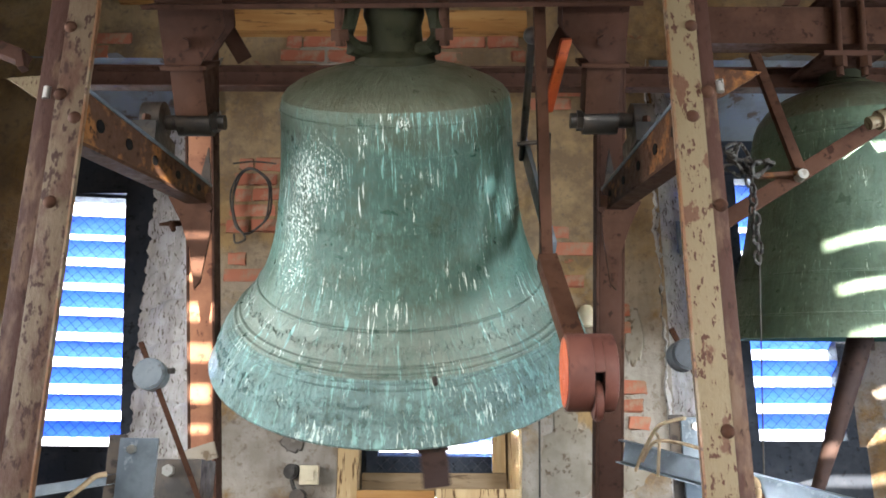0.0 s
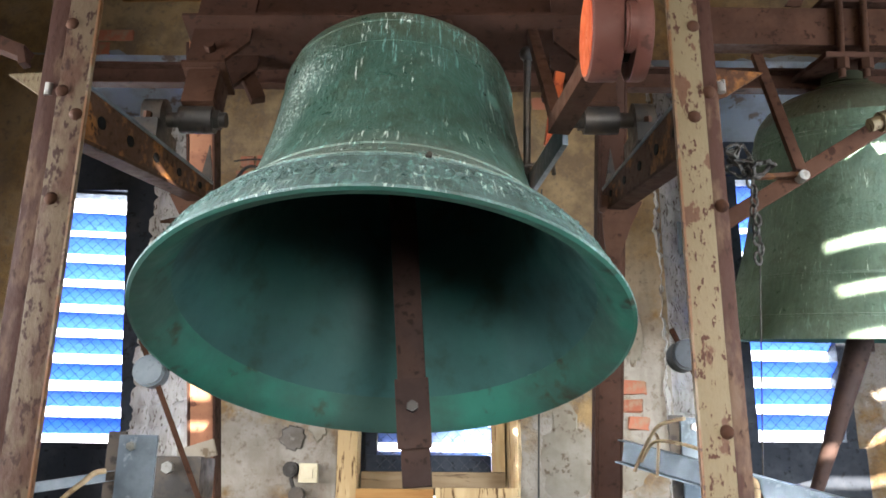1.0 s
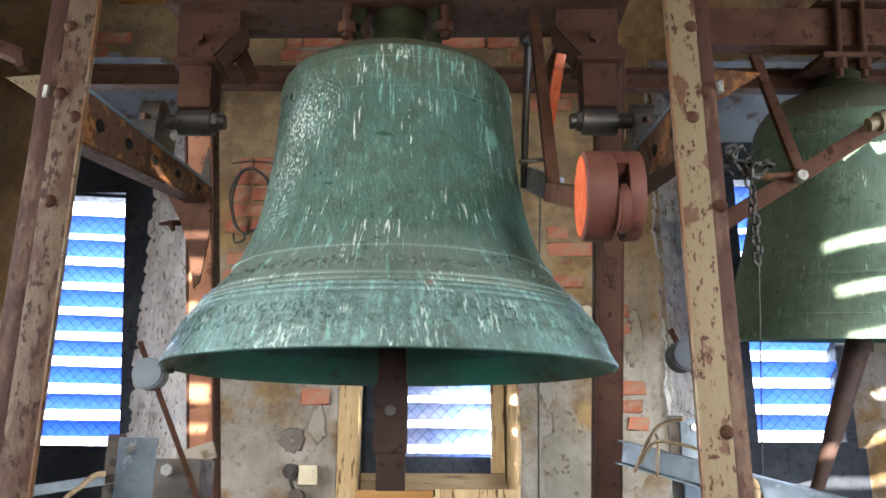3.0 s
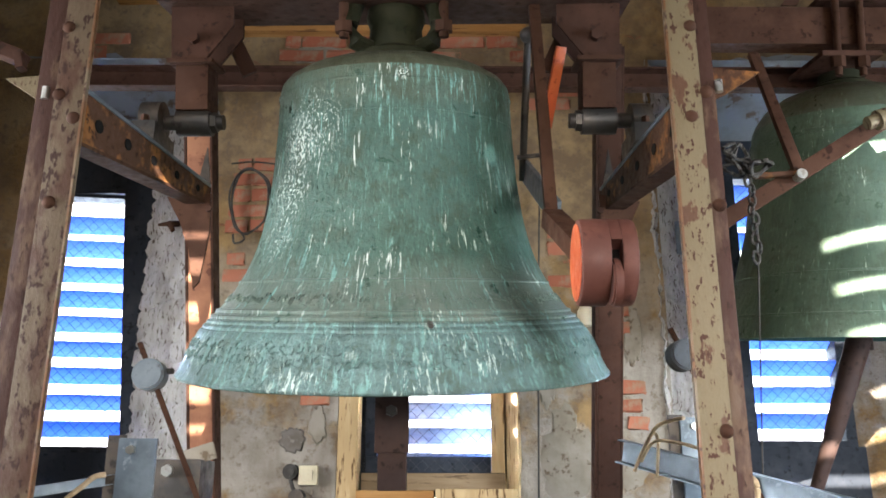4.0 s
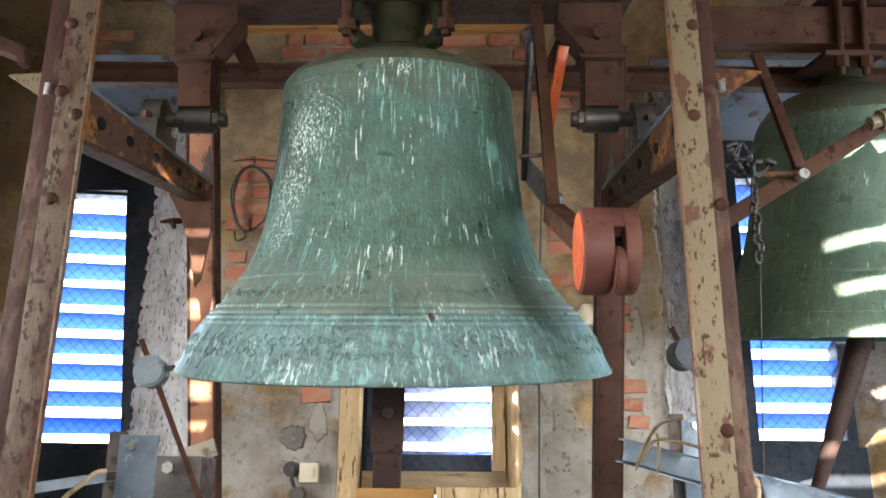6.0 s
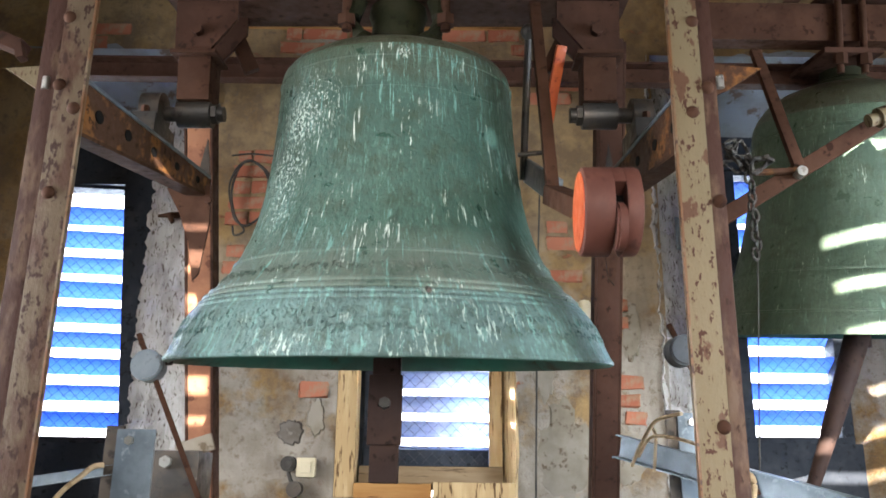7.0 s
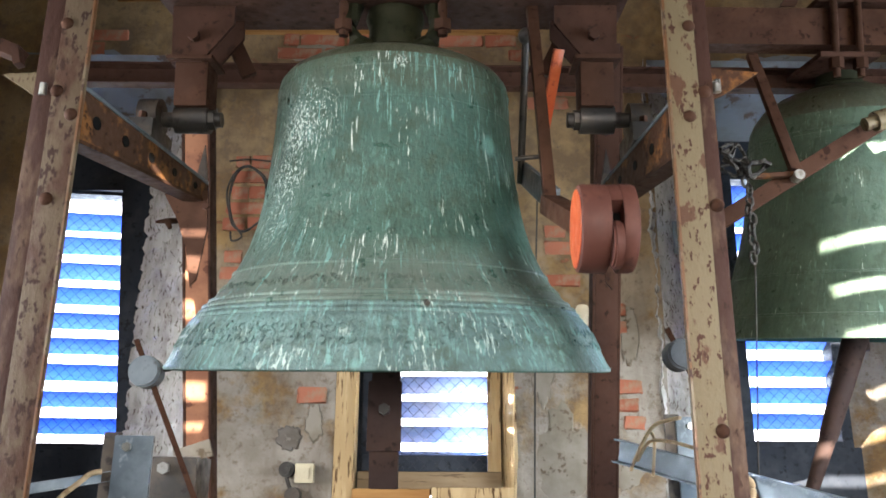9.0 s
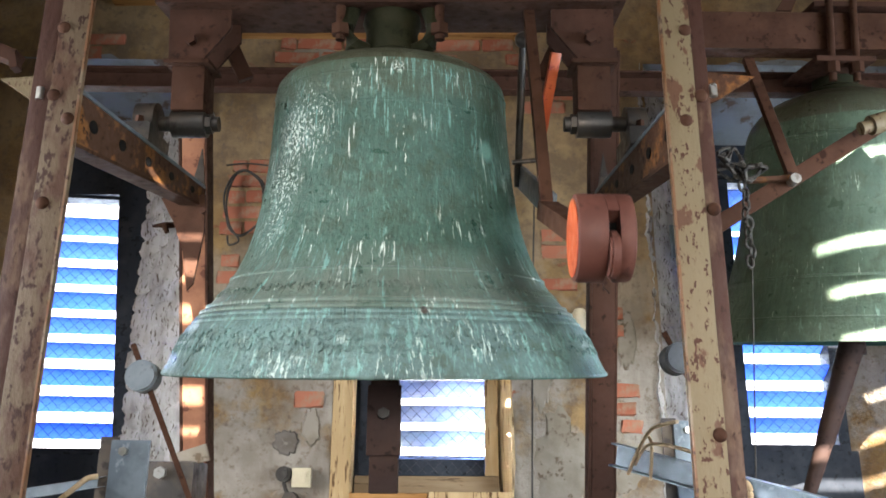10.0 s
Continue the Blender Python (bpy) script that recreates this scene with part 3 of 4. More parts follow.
# whitewashed splayed reveals beside and above the tall windows
rubble_reveal("reveal_1", LW[1] + 0.01, Y1 - 0.012, -1.47, 3.86, 1.38, 3.4, (0.03, 0.2, 0), 3.0, "flaking whitewashed rubble window reveal")
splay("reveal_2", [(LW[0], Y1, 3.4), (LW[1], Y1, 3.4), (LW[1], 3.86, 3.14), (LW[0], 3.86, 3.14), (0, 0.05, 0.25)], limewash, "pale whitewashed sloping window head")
rubble_reveal("reveal_3", RW[0] - 0.03, Y1 - 0.012, 1.25, 3.86, 1.38, 3.4, (-0.03, 0.2, 0), 8.0, "flaking whitewashed rubble window reveal")
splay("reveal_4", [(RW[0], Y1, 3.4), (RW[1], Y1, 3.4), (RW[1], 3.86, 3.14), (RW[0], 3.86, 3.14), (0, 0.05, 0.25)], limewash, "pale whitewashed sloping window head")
splay("reveal_5", [(RW[1], Y1 - 0.004, 1.38), (1.845, 3.86, 1.38), (1.845, 3.86, 3.4), (RW[1], Y1 - 0.004, 3.4), (0.04, 0.1, 0)], plaster, "brown plaster splayed reveal striped with sunlight")
solid("window_head_1", boxes(span(LW[0], LW[1], 3.8, 3.86, 2.885, 3.2), span(LW[0], -1.97, 3.8, 3.9, 1.38, 3.2), span(LW[0], LW[1], 3.8, 3.9, 1.38, 1.655), span(-1.43, -1.36, 3.8, 3.9, 1.38, 3.2)), frame_dark, "dark boarding round the louvred window", "boarding", smooth=None)
solid("window_head_2", boxes(span(RW[0], RW[1], 3.8, 3.86, 3.0, 3.2), span(1.2, 1.385, 3.82, 3.9, 1.38, 3.2), span(1.87, 2.3, 3.9, 3.94, 1.38, 3.2), span(RW[0], RW[1], 3.8, 3.9, 1.38, 1.69)), frame_dark, "dark boarding round the louvred window", "boarding", smooth=None)

# ---- bell frame of steel ----
POST_Y = 1.78


def angle_post(x, lo, hi, edge, rivets, paint, label):
    """Upright angle iron: a pale face between lo and hi, and a rust red flange from there to edge, going back."""
    post = thing("frame_post", pose(x, POST_Y, 0), label, "steel post", "upright posts of the bell frame")
    part("front_flange", boxes(span(lo, hi, -0.006, 0.006, 0, 4.0), bevel=0.003), paint, post)
    a, c = (hi, edge) if edge > hi else (edge, lo)
    part("side_flange", boxes(span(a + 0.001, c - 0.001, -0.002, 0.012, 0, 4.0), bevel=0.004), oxide_side, post, "rust red flange")
    e = edge - 0.008 if edge > hi else edge
    part("back_flange", boxes(span(e, e + 0.008, 0.012, 0.1, 0, 4.0), bevel=0.002), oxide_side, post, "rust red back flange")
    inner = lo if edge > hi else hi
    part("worn_edge", boxes(span(inner - 0.003, inner + 0.003, -0.0085, 0.008, 0, 4.0), bevel=0.0025), edge_worn, post, "orange rusted edge")
    for rx, z in rivets:
        bm = bmesh.new()
        put_ball(bm, (rx - x, -0.001, z), 0.0165)
        part("rivet", bm, rust, post)
    return post


angle_post(-0.884, -0.035, 0.036, -0.082, [(-0.907, 2.575), (-0.908, 2.395), (-0.867, 2.335), (-0.896, 2.125)], post_rusty, "rusted and chipped beige painted steel angle post with rivets")
angle_post(0.579, -0.037, 0.034, 0.07, [(0.600, 2.585), (0.625, 2.41), (0.585, 2.345), (0.632, 2.125), (0.6, 1.62)], post_paint, "chipped beige painted steel angle post with rivets")


def side_beam(p0, p1, low0, low1, out):
    """Tapered, perforated channel that carries a bearing: p0 and p1 are the ends of its top edge."""
    p0, p1 = Vector(p0), Vector(p1)
    d = (p1 - p0).normalized()
    n = d.cross(Vector((0, 0, 1))).normalized() * out
    up = Vector((0, 0, 1))
    beam = thing("side_beam", pose(*p0), "rusty tapered steel channel beam with round holes", "steel beam", "bearing beams of the bell frame")
    L = (p1 - p0).length
    far = d * L
    bm = bmesh.new()
    put_prism(bm, [Vector(), far, far + up * (low1 - p1.z), up * (low0 - p0.z)], n * 0.009)
    part("web", bm, rust_orange, beam, smooth=None)
    bm = bmesh.new()
    put_prism(bm, [-n * 0.004, far - n * 0.004, far + n * 0.055, n * 0.055], up * 0.009)
    part("top_flange", bm, galv, beam, "pale worn top flange", smooth=None)
    lo0, lo1 = up * (low0 - p0.z), far + up * (low1 - p1.z)
    bm = bmesh.new()
    put_prism(bm, [lo0 - n * 0.004, lo1 - n * 0.004, lo1 + n * 0.055, lo0 + n * 0.055], up * -0.009)
    part("bottom_flange", bm, rust, beam, smooth=None)
    bm = bmesh.new()
    put_prism(bm, [far, far + n * 0.055, lo1 + n * 0.055, lo1], d * 0.008)
    part("end_plate", bm, rust_dark, beam, smooth=None)
    # holes are black discs laid on the solid web
    for k in range(5):
        bm = bmesh.new()
        u = (k + 0.6) / 5.2
        c = d * (L * u) + up * 0.5 * (lo0.z + (lo1.z - lo0.z) * u)
        put_rod(bm, c, c - n * 0.0025, 0.017 - 0.0015 * k)
        part("hole", bm, slot_m, beam, "black disc standing in for a round hole")
    return beam


side_beam((-0.86, 1.79, 2.415), (-0.735, 2.45, 2.415), 2.285, 2.362, -1)
side_beam((0.575, 1.79, 2.415), (0.505, 2.47, 2.415), 2.275, 2.35, 1)


def rear_leg(top, bottom, face, label):
    leg = thing("rear_leg", pose(0, 0, 0), label, "steel leg", "sloping rear legs of the bell frame")
    bm = bmesh.new()
    put_bar(bm, bottom, top, 0.075, 0.012)
    part("web", bm, face, leg)
    for s in (-1, 1):
        bm = bmesh.new()
        o = Vector((s * 0.0425, 0.03, 0))
        put_bar(bm, Vector(bottom) + o, Vector(top) + o, 0.008, 0.072)
        part("flange", bm, rust_dark, leg)
    return leg


rear_leg((-0.80, 2.4, 2.9), (-0.785, 3.32, 0.0), rust_sunlit, "orange rusty steel rear leg striped with sunlight")
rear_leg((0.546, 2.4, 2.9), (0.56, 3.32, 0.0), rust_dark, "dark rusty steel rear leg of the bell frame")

for x0, x1 in ((-0.79, -0.735), (0.505, 0.56)):
    g = thing("leg_gusset", pose(0, 2.47, 0), "dark triangular gusset behind the bearing beam", "gusset", "gussets on the rear legs")
    bm = bmesh.new()
    put_prism(bm, [(x0, 0, 2.38), (x1 + 0.0, 0, 2.38), (x0 + 0.03, 0, 2.56)], (0, 0.012, 0))
    part("plate", bm, iron, g, smooth=None)

for side, o in ((-1, [(-0.857, 2.372), (-0.722, 2.385), (-0.716, 2.26), (-0.735, 2.1), (-0.752, 2.08), (-0.775, 2.2), (-0.81, 2.29)]),
                (1, [(0.487, 2.385), (0.615, 2.362), (0.575, 2.28), (0.54, 2.19), (0.522, 2.08), (0.505, 2.1), (0.49, 2.26)])):
    g = thing("knee_plate", pose(0, 2.42, 0), "rust brown tapered knee plate under the bearing beam", "gusset", "knee plates of the bell frame")
    bm = bmesh.new()
    put_prism(bm, [(x, 0, z) for x, z in o], (0, 0.012, 0))
    part("plate", bm, rust, g, smooth=None)
    bm = bmesh.new()
    put_rod(bm, (o[1][0] if side < 0 else o[0][0], -0.002, 2.33), (o[1][0] if side < 0 else o[0][0], -0.014, 2.33), 0.011, seg=6)
    part("bolt", bm, rust_dark, g)

rail = thing("cross_rail", pose(0, 3.0, 3.075), "long dark rusty steel channel behind the bells", "steel beam")
part("web", boxes(span(-1.5, 2.6, -0.004, 0.004, -0.045, 0.045), bevel=0.002), rust_dark, rail)
part("top_flange", boxes(span(-1.5, 2.6, -0.05, -0.004, 0.037, 0.045), bevel=0.002), rust_dark, rail)
part("bottom_flange", boxes(span(-1.5, 2.6, -0.05, -0.004, -0.045, -0.037), bevel=0.002), rust_dark, rail)

# ---- main bell ----
AXIS = (-0.181, 2.18, 2.5164)
DROP = 0.034                    # height of the axle over the bell's own origin
HEADING = -1.21
BX = 0.046                      # bell centre along the axle
SWING = [(0, -35.74), (0.2, -28.25), (0.5, -5.92), (0.8, 13.98), (1, 17.92), (1.5, -1.16), (2, -13.73), (2.15, -14.3), (2.5, -11.15), (2.7, -7.74),
         (3.2, -1.9), (3.8, -10.44), (4, -12.93), (4.25, -13.56), (4.5, -12.49), (5, -4.78), (5.3, -3.09), (5.5, -4), (5.7, -6.99), (6.3, -13.19),
         (6.8, -9.05), (7, -6.04), (7.33, -2.87), (7.5, -3.48), (8, -9.79), (8.42, -13.6), (8.5, -13.4), (9, -7.85), (9.5, -3.56), (10, -8.66)]
CLAPPER = [(0, -4, 6.8), (.5, 16, -7.8), (.6, 14, -8.5), (1, 4, 4.4), (1.5, 3, -2.1), (2, 2, 1.8), (2.5, 1, -1.3), (2.7, 1, 0.2), (3.2, 2, 0.5), (4, 2, 0.7), (4.5, 2, -0.2), (5, 2, 1.1),
           (5.5, 3, -0.7), (7, 3, -0.1), (7.5, 2, 0.4), (8, 2, 0.7), (8.5, 1, -0.3), (9, 2, 0.0), (9.5, 2, 1.1), (10, 2, 0.4)]
bell = thing("swinging_bell", pose(*AXIS, 11, 0, HEADING), "large verdigris bronze church bell on a cranked steel yoke", "bell")
OUTER = [(0.105, 0.205), (0.16, 0.195), (0.22, 0.178), (0.27, 0.158), (0.305, 0.136), (0.321, 0.115), (0.326, 0.095), (0.328, 0.05), (0.331, 0.0), (0.336, -0.06),
         (0.342, -0.12), (0.35, -0.18), (0.36, -0.24), (0.374, -0.30), (0.392, -0.355), (0.415, -0.405), (0.445, -0.455), (0.48, -0.497), (0.51, -0.527)]
LIP = [(0.51, -0.527), (0.516, -0.531), (0.5165, -0.536), (0.522, -0.54), (0.5265, -0.544), (0.527, -0.55), (0.533, -0.553), (0.542, -0.566), (0.556, -0.595), (0.572, -0.63), (0.588, -0.662), (0.5955, -0.672), (0.594, -0.678)]
INNER = [(0.594, -0.678), (0.585, -0.681), (0.56, -0.67), (0.54, -0.645), (0.51, -0.6), (0.475, -0.545), (0.43, -0.47), (0.39, -0.4), (0.355, -0.3), (0.33, -0.2), (0.31, -0.05), (0.295, 0.07), (0.25, 0.125), (0.12, 0.16), (0.001, 0.165)]


def spaced(profile, step):
    out = [profile[0]]
    for (r0, z0), (r1, z1) in zip(profile, profile[1:]):
        n = max(1, int(math.hypot(r1 - r0, z1 - z0) / step))
        out += [(r0 + (r1 - r0) * k / n, z0 + (z1 - z0) * k / n) for k in range(1, n + 1)]
    return out


c0 = (BX, 0, 0)
bm = bmesh.new()
put_lathe(bm, OUTER[5:], 128, c0)
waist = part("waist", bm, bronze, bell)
bm = bmesh.new()
put_lathe(bm, OUTER[:6], 96, c0)
part("shoulder", bm, bronze_top, bell, "dusty sloping shoulder")
bm = bmesh.new()
put_lathe(bm, LIP, 128, c0)
lip = part("sound_bow", bm, bronze_lip, bell, "pale verdigris flared rim")
bm = bmesh.new()
put_lathe(bm, INNER[4:], 96, c0)
part("inside", bm, bronze_in, bell, "dull green verdigris inside")
bm = bmesh.new()
put_lathe(bm, INNER[:5], 128, c0)
part("inner_rim", bm, bronze_inlip_lit, bell, "green verdigris inner rim with window light in its colour")


def radius_at(z):
    pts = OUTER[5:] + LIP[1:]
    for (r0, za), (r1, zb) in zip(pts, pts[1:]):
        if zb <= z <= za:
            return r0 + (r1 - r0) * (za - z) / max(za - zb, 1e-6)
    return 0.5


def ring(z, size, name="moulding", mat=None, holder=None):
    bm = bmesh.new()
    r = radius_at(z)
    put_lathe(bm, [(r - 0.004, z + size), (r + size * 0.5, z + size * 0.7), (r + size * 0.8, z), (r + size * 0.5, z - size * 0.7), (r - 0.002, z - size)], 128, c0)
    return part(name, bm, mat or bronze, holder or bell)


ring(0.082, 0.004)
ring(0.0, 0.002)
ring(-0.43, 0.005)
ring(-0.505, 0.006)
ring(-0.52, 0.006)
# cast inscription bands, too worn to read: plain raised bars
rng = random.Random(4)
for z, tall in ((-0.2, 0.018), (0.04, 0.016)):
    bm = bmesh.new()
    a = 0.0
    while a < 2 * math.pi:
        r = radius_at(z)
        wide = rng.uniform(0.006, 0.013)
        if rng.random() > 0.15:
            put_box(bm, (BX + r * math.cos(a), r * math.sin(a), z), (0.0016, wide, tall), Matrix.Rotation(a, 3, "Z"), 0.0)
        a += (wide + 0.006) / r
    tagged(part("inscription_band", bm, bronze, bell, "band of worn raised lettering", smooth=None), kind="stuff")
# scrollwork on the rim and foliage above it
for z0, z1, count, r_k in ((-0.575, -0.597, 150, 0.012), (-0.6, -0.625, 150, 0.012), (-0.456, -0.487, 190, 0.01)):
    bm = bmesh.new()
    for k in range(count):
        a = 2 * math.pi * (k + rng.uniform(-0.25, 0.25)) / count
        zc = (z0 + z1) / 2 + rng.uniform(-0.006, 0.006)
        ph, size = rng.uniform(0, 6.28), rng.uniform(0.7, 1.15)
        pts = []
        for s in range(9):
            u = s / 8 * 1.3 * math.pi + ph
            q = size * r_k * (1 - 0.08 * s)
            zz = zc + q * math.sin(u)
            aa = a + q * math.cos(u) / radius_at(zc)
            r = radius_at(zz) + 0.001
            pts.append((BX + r * math.cos(aa), r * math.sin(aa), zz))
        put_tube(bm, pts, 0.0026, 4)
    tagged(part("scroll_frieze", bm, bronze_lip if z0 < -0.5 else bronze, bell, "cast scrollwork frieze"), kind="stuff")
bm = bmesh.new()
put_rod(bm, (0.161, -0.494, -0.53), (0.165, -0.515, -0.534), 0.008, 0.006, 10)
part("stud", bm, iron, bell, "small dark iron stud")
# crown: neck, cannons and hanger straps
bm = bmesh.new()
put_lathe(bm, [(0.115, 0.2), (0.11, 0.225), (0.08, 0.24), (0.075, 0.3), (0.085, 0.33), (0.08, 0.36), (0.001, 0.362)], 48, c0)
part("crown", bm, bronze_crown, bell, "dull bronze crown")
for s in (-1, 1):
    bm = bmesh.new()
    put_tube(bm, [(BX + s * 0.07, -0.04, 0.235), (BX + s * 0.11, -0.06, 0.25), (BX + s * 0.125, -0.07, 0.3), (BX + s * 0.11, -0.05, 0.36)], 0.026, 10)
    part("cannon", bm, bronze_crown, bell, "bronze cannon loop")
    bm = bmesh.new()
    put_rod(bm, (BX + s * 0.14, -0.08, 0.255), (BX + s * 0.14, -0.08, 0.4), 0.014)
    put_rod(bm, (BX + s * 0.14, -0.08, 0.27), (BX + s * 0.14, -0.08, 0.3), 0.027, seg=6)
    part("hanger_bolt", bm, rust, bell, "rusty hanger bolt with nut")

# cranked yoke
sec = [(-0.11, 0.355), (0.11, 0.355), (0.11, 0.367), (0.006, 0.367), (0.006, 0.56), (0.11, 0.56), (0.11, 0.572), (-0.11, 0.572), (-0.11, 0.56), (-0.006, 0.56), (-0.006, 0.367), (-0.11, 0.367)]
bm = bmesh.new()
put_prism(bm, [(BX - 0.66, y, z) for y, z in sec], (1.32, 0, 0))
part("yoke_beam", bm, rust_dark, bell, "dark rusty steel yoke beam")
for s in (-1, 1):
    ax = BX + s * 0.577
    bm = boxes(span(ax - 0.047, ax + 0.047, -0.05, 0.05, 0.062, 0.2), bevel=0.004)
    part("yoke_arm", bm, rust, bell, "rusty steel yoke arm")
    bm = bmesh.new()
    o = [(ax + s * 0.055, -0.06, 0.19), (ax - s * 0.03, -0.06, 0.19), (ax - s * 0.12, -0.06, 0.3), (ax - s * 0.12, -0.06, 0.5), (ax + s * 0.06, -0.06, 0.5)]
    put_prism(bm, o, (0, 0.012, 0))
    put_prism(bm, [(x, -y - 0.012, z) for x, y, z in o], (0, 0.012, 0))
    part("gusset_plate", bm, rust_dark, bell, "bolted gusset plate", smooth=None)
    bm = boxes(span(ax - 0.065, ax + 0.065, -0.075, 0.06, 0.192, 0.204), bevel=0.002)
    part("flange_plate", bm, rust, bell)
    bm = bmesh.new()
    put_rod(bm, (ax - s * 0.01, -0.062, 0.262), (ax - s * 0.01, -0.085, 0.262), 0.017, seg=6)
    part("bolt", bm, rust_dark, bell)
    bm = bmesh.new()
    put_bar(bm, (ax - s * 0.05, 0.07, 0.37), (ax - s * 0.13, 0.09, 0.2), 0.03, 0.045)
    part("yoke_brace", bm, rust_dark, bell)
    # trunnion
    bm = bmesh.new()
    put_rod(bm, (ax - s * 0.08, 0, 0), (ax + s * 0.16, 0, 0), 0.022)
    put_rod(bm, (ax - s * 0.062, 0, 0), (ax - s * 0.04, 0, 0), 0.03, seg=6)
    put_rod(bm, (ax - s * 0.045, 0, 0), (ax + s * 0.052, 0, 0), 0.04)
    part("trunnion", bm, iron, bell, "dark greasy iron trunnion")

# counterweight lever on one side of the yoke
YT, J, E, W = Vector((0.44, -0.03, 0.38)), Vector((0.455, -0.315, -0.275)), Vector((0.43, 0.157, -0.085)), Vector((0.513, -0.70, -0.402))
bm = bmesh.new()
put_bar(bm, YT, J, 0.03, 0.03)
part("lever_bar", bm, rust, bell, "rusty lever bar")
bm = bmesh.new()
put_bar(bm, J + Vector((0.02, 0.03, 0.01)), E, 0.014, 0.07)
part("lever_brace", bm, galv, bell, "grey steel lever brace")
bm = bmesh.new()
put_bar(bm, J, W + Vector((-0.01, 0.03, 0)), 0.05, 0.045)
part("lever_arm", bm, rust, bell)
bm = bmesh.new()
put_rod(bm, Vector((0.425, -0.03, 0.275)), E + Vector((-0.01, 0, -0.03)), 0.011)
put_ball(bm, Vector((0.425, -0.03, 0.275)), 0.024)
part("tie_rod", bm, iron, bell, "dark tie rod with ball joint")
bm = bmesh.new()
put_rod(bm, E + Vector((-0.03, -0.06, 0.03)), E + Vector((0.07, -0.06, 0.04)), 0.007)
put_rod(bm, E + Vector((0.065, -0.06, 0.0)), E + Vector((0.065, -0.06, 0.065)), 0.006)
part("limit_pin", bm, iron, bell, "small dark limit pin")
bm = bmesh.new()
put_bar(bm, Vector((0.49, 0.12, 0.04)), Vector((0.527, 0.03, 0.26)), 0.032, 0.012)
part("red_strut", bm, red_fresh, bell, "orange red painted strut")
# the weight: two discs joined along the top, with the lever's eye in the slot between them
half = 0.053


def put_drum(bm, x0, x1, radius, from_deg=0, to_deg=360, e0=0.005, e1=0.005):
    prof = [(0.002, x0), (radius - 2 * e0, x0), (radius - e0 * 0.4, x0 + e0 * 0.5), (radius, x0 + e0 * 1.6), (radius, x1 - e1 * 1.6), (radius - e1 * 0.4, x1 - e1 * 0.5), (radius - 2 * e1, x1), (0.002, x1)]
    closed = to_deg - from_deg >= 360
    n = 56 if closed else 32
    rings = []
    for r, h in prof:
        angles = [radians(from_deg + (to_deg - from_deg) * i / n) for i in range(n if closed else n + 1)]
        rings.append([bm.verts.new(W + Vector((h, -r * math.cos(q), r * math.sin(q)))) for q in angles])
    for a, c in zip(rings, rings[1:]):
        for i in range(n):
            j = (i + 1) % n if closed else i + 1
            bm.faces.new((a[i], a[j], c[j], c[i]))
    if not closed:
        bm.faces.new([r[0] for r in rings])
        bm.faces.new([r[-1] for r in reversed(rings)])


bm = bmesh.new()
put_drum(bm, -half, 0.003, 0.087, e1=0.0008)
weight = part("counterweight", bm, red_paint, bell, "faded red drum counterweight")
bm = bmesh.new()
put_drum(bm, 0.0032, 0.0248, 0.0868, 29, 150, 0.0003, 0.0003)
part("bridge", bm, red_paint, weight)
bm = bmesh.new()
put_drum(bm, 0.025, half + 0.004, 0.087, e0=0.0008)
part("outer_disc", bm, red_paint, weight)
bm = bmesh.new()
put_rod(bm, W + Vector((-half - 0.0015, 0, 0)), W + Vector((-half + 0.004, 0, 0)), 0.077, seg=48)
part("drum_face", bm, red_fresh, weight, "orange red painted drum face")
# black core in the slot, its shade put into the colour
bm = bmesh.new()
put_rod(bm, W + Vector((0.0035, 0, 0)), W + Vector((0.0245, 0, 0)), 0.05, seg=32)
part("slot", bm, slot_m, weight, "black core painting the shade between the discs")
bm = bmesh.new()
put_rod(bm, W + Vector((0.0045, -0.054, -0.04)), W + Vector((0.0235, -0.054, -0.04)), 0.046, seg=32)
bmesh.ops.bevel(bm, geom=[e for e in bm.edges if len(e.link_faces) == 2 and e.calc_face_angle(0) > 1], offset=0.004, segments=2, affect="EDGES")
part("lever_eye", bm, red_paint, weight, "rusty rounded end of the lever")
bm = bmesh.new()
put_rod(bm, W + Vector((half, 0.0, -0.01)), W + Vector((half + 0.016, 0.0, -0.01)), 0.012, seg=6)
part("bolt", bm, rust, weight)

# clapper, hung on the line of the axle
clapper = part("clapper", boxes(span(-0.036, 0.036, -0.018, 0.018, -1.02, 0.06), bevel=0.004), clapper_steel, bell, "dark flat iron clapper shaft")
clapper.location = (BX, 0, 0)
part("clamp_plate", boxes(span(-0.043, 0.043, -0.03, -0.0185, -0.93, -0.755), bevel=0.003), clapper_steel, clapper, "dull clamp plate")
bm = bmesh.new()
put_rod(bm, (0, -0.031, -0.828), (0, -0.05, -0.828), 0.015, seg=6)
part("clamp_bolt", bm, iron, clapper)

for piece in bell.children:
    if not piece.name.startswith(("trunnion", "clapper")):
        piece.location.z -= DROP


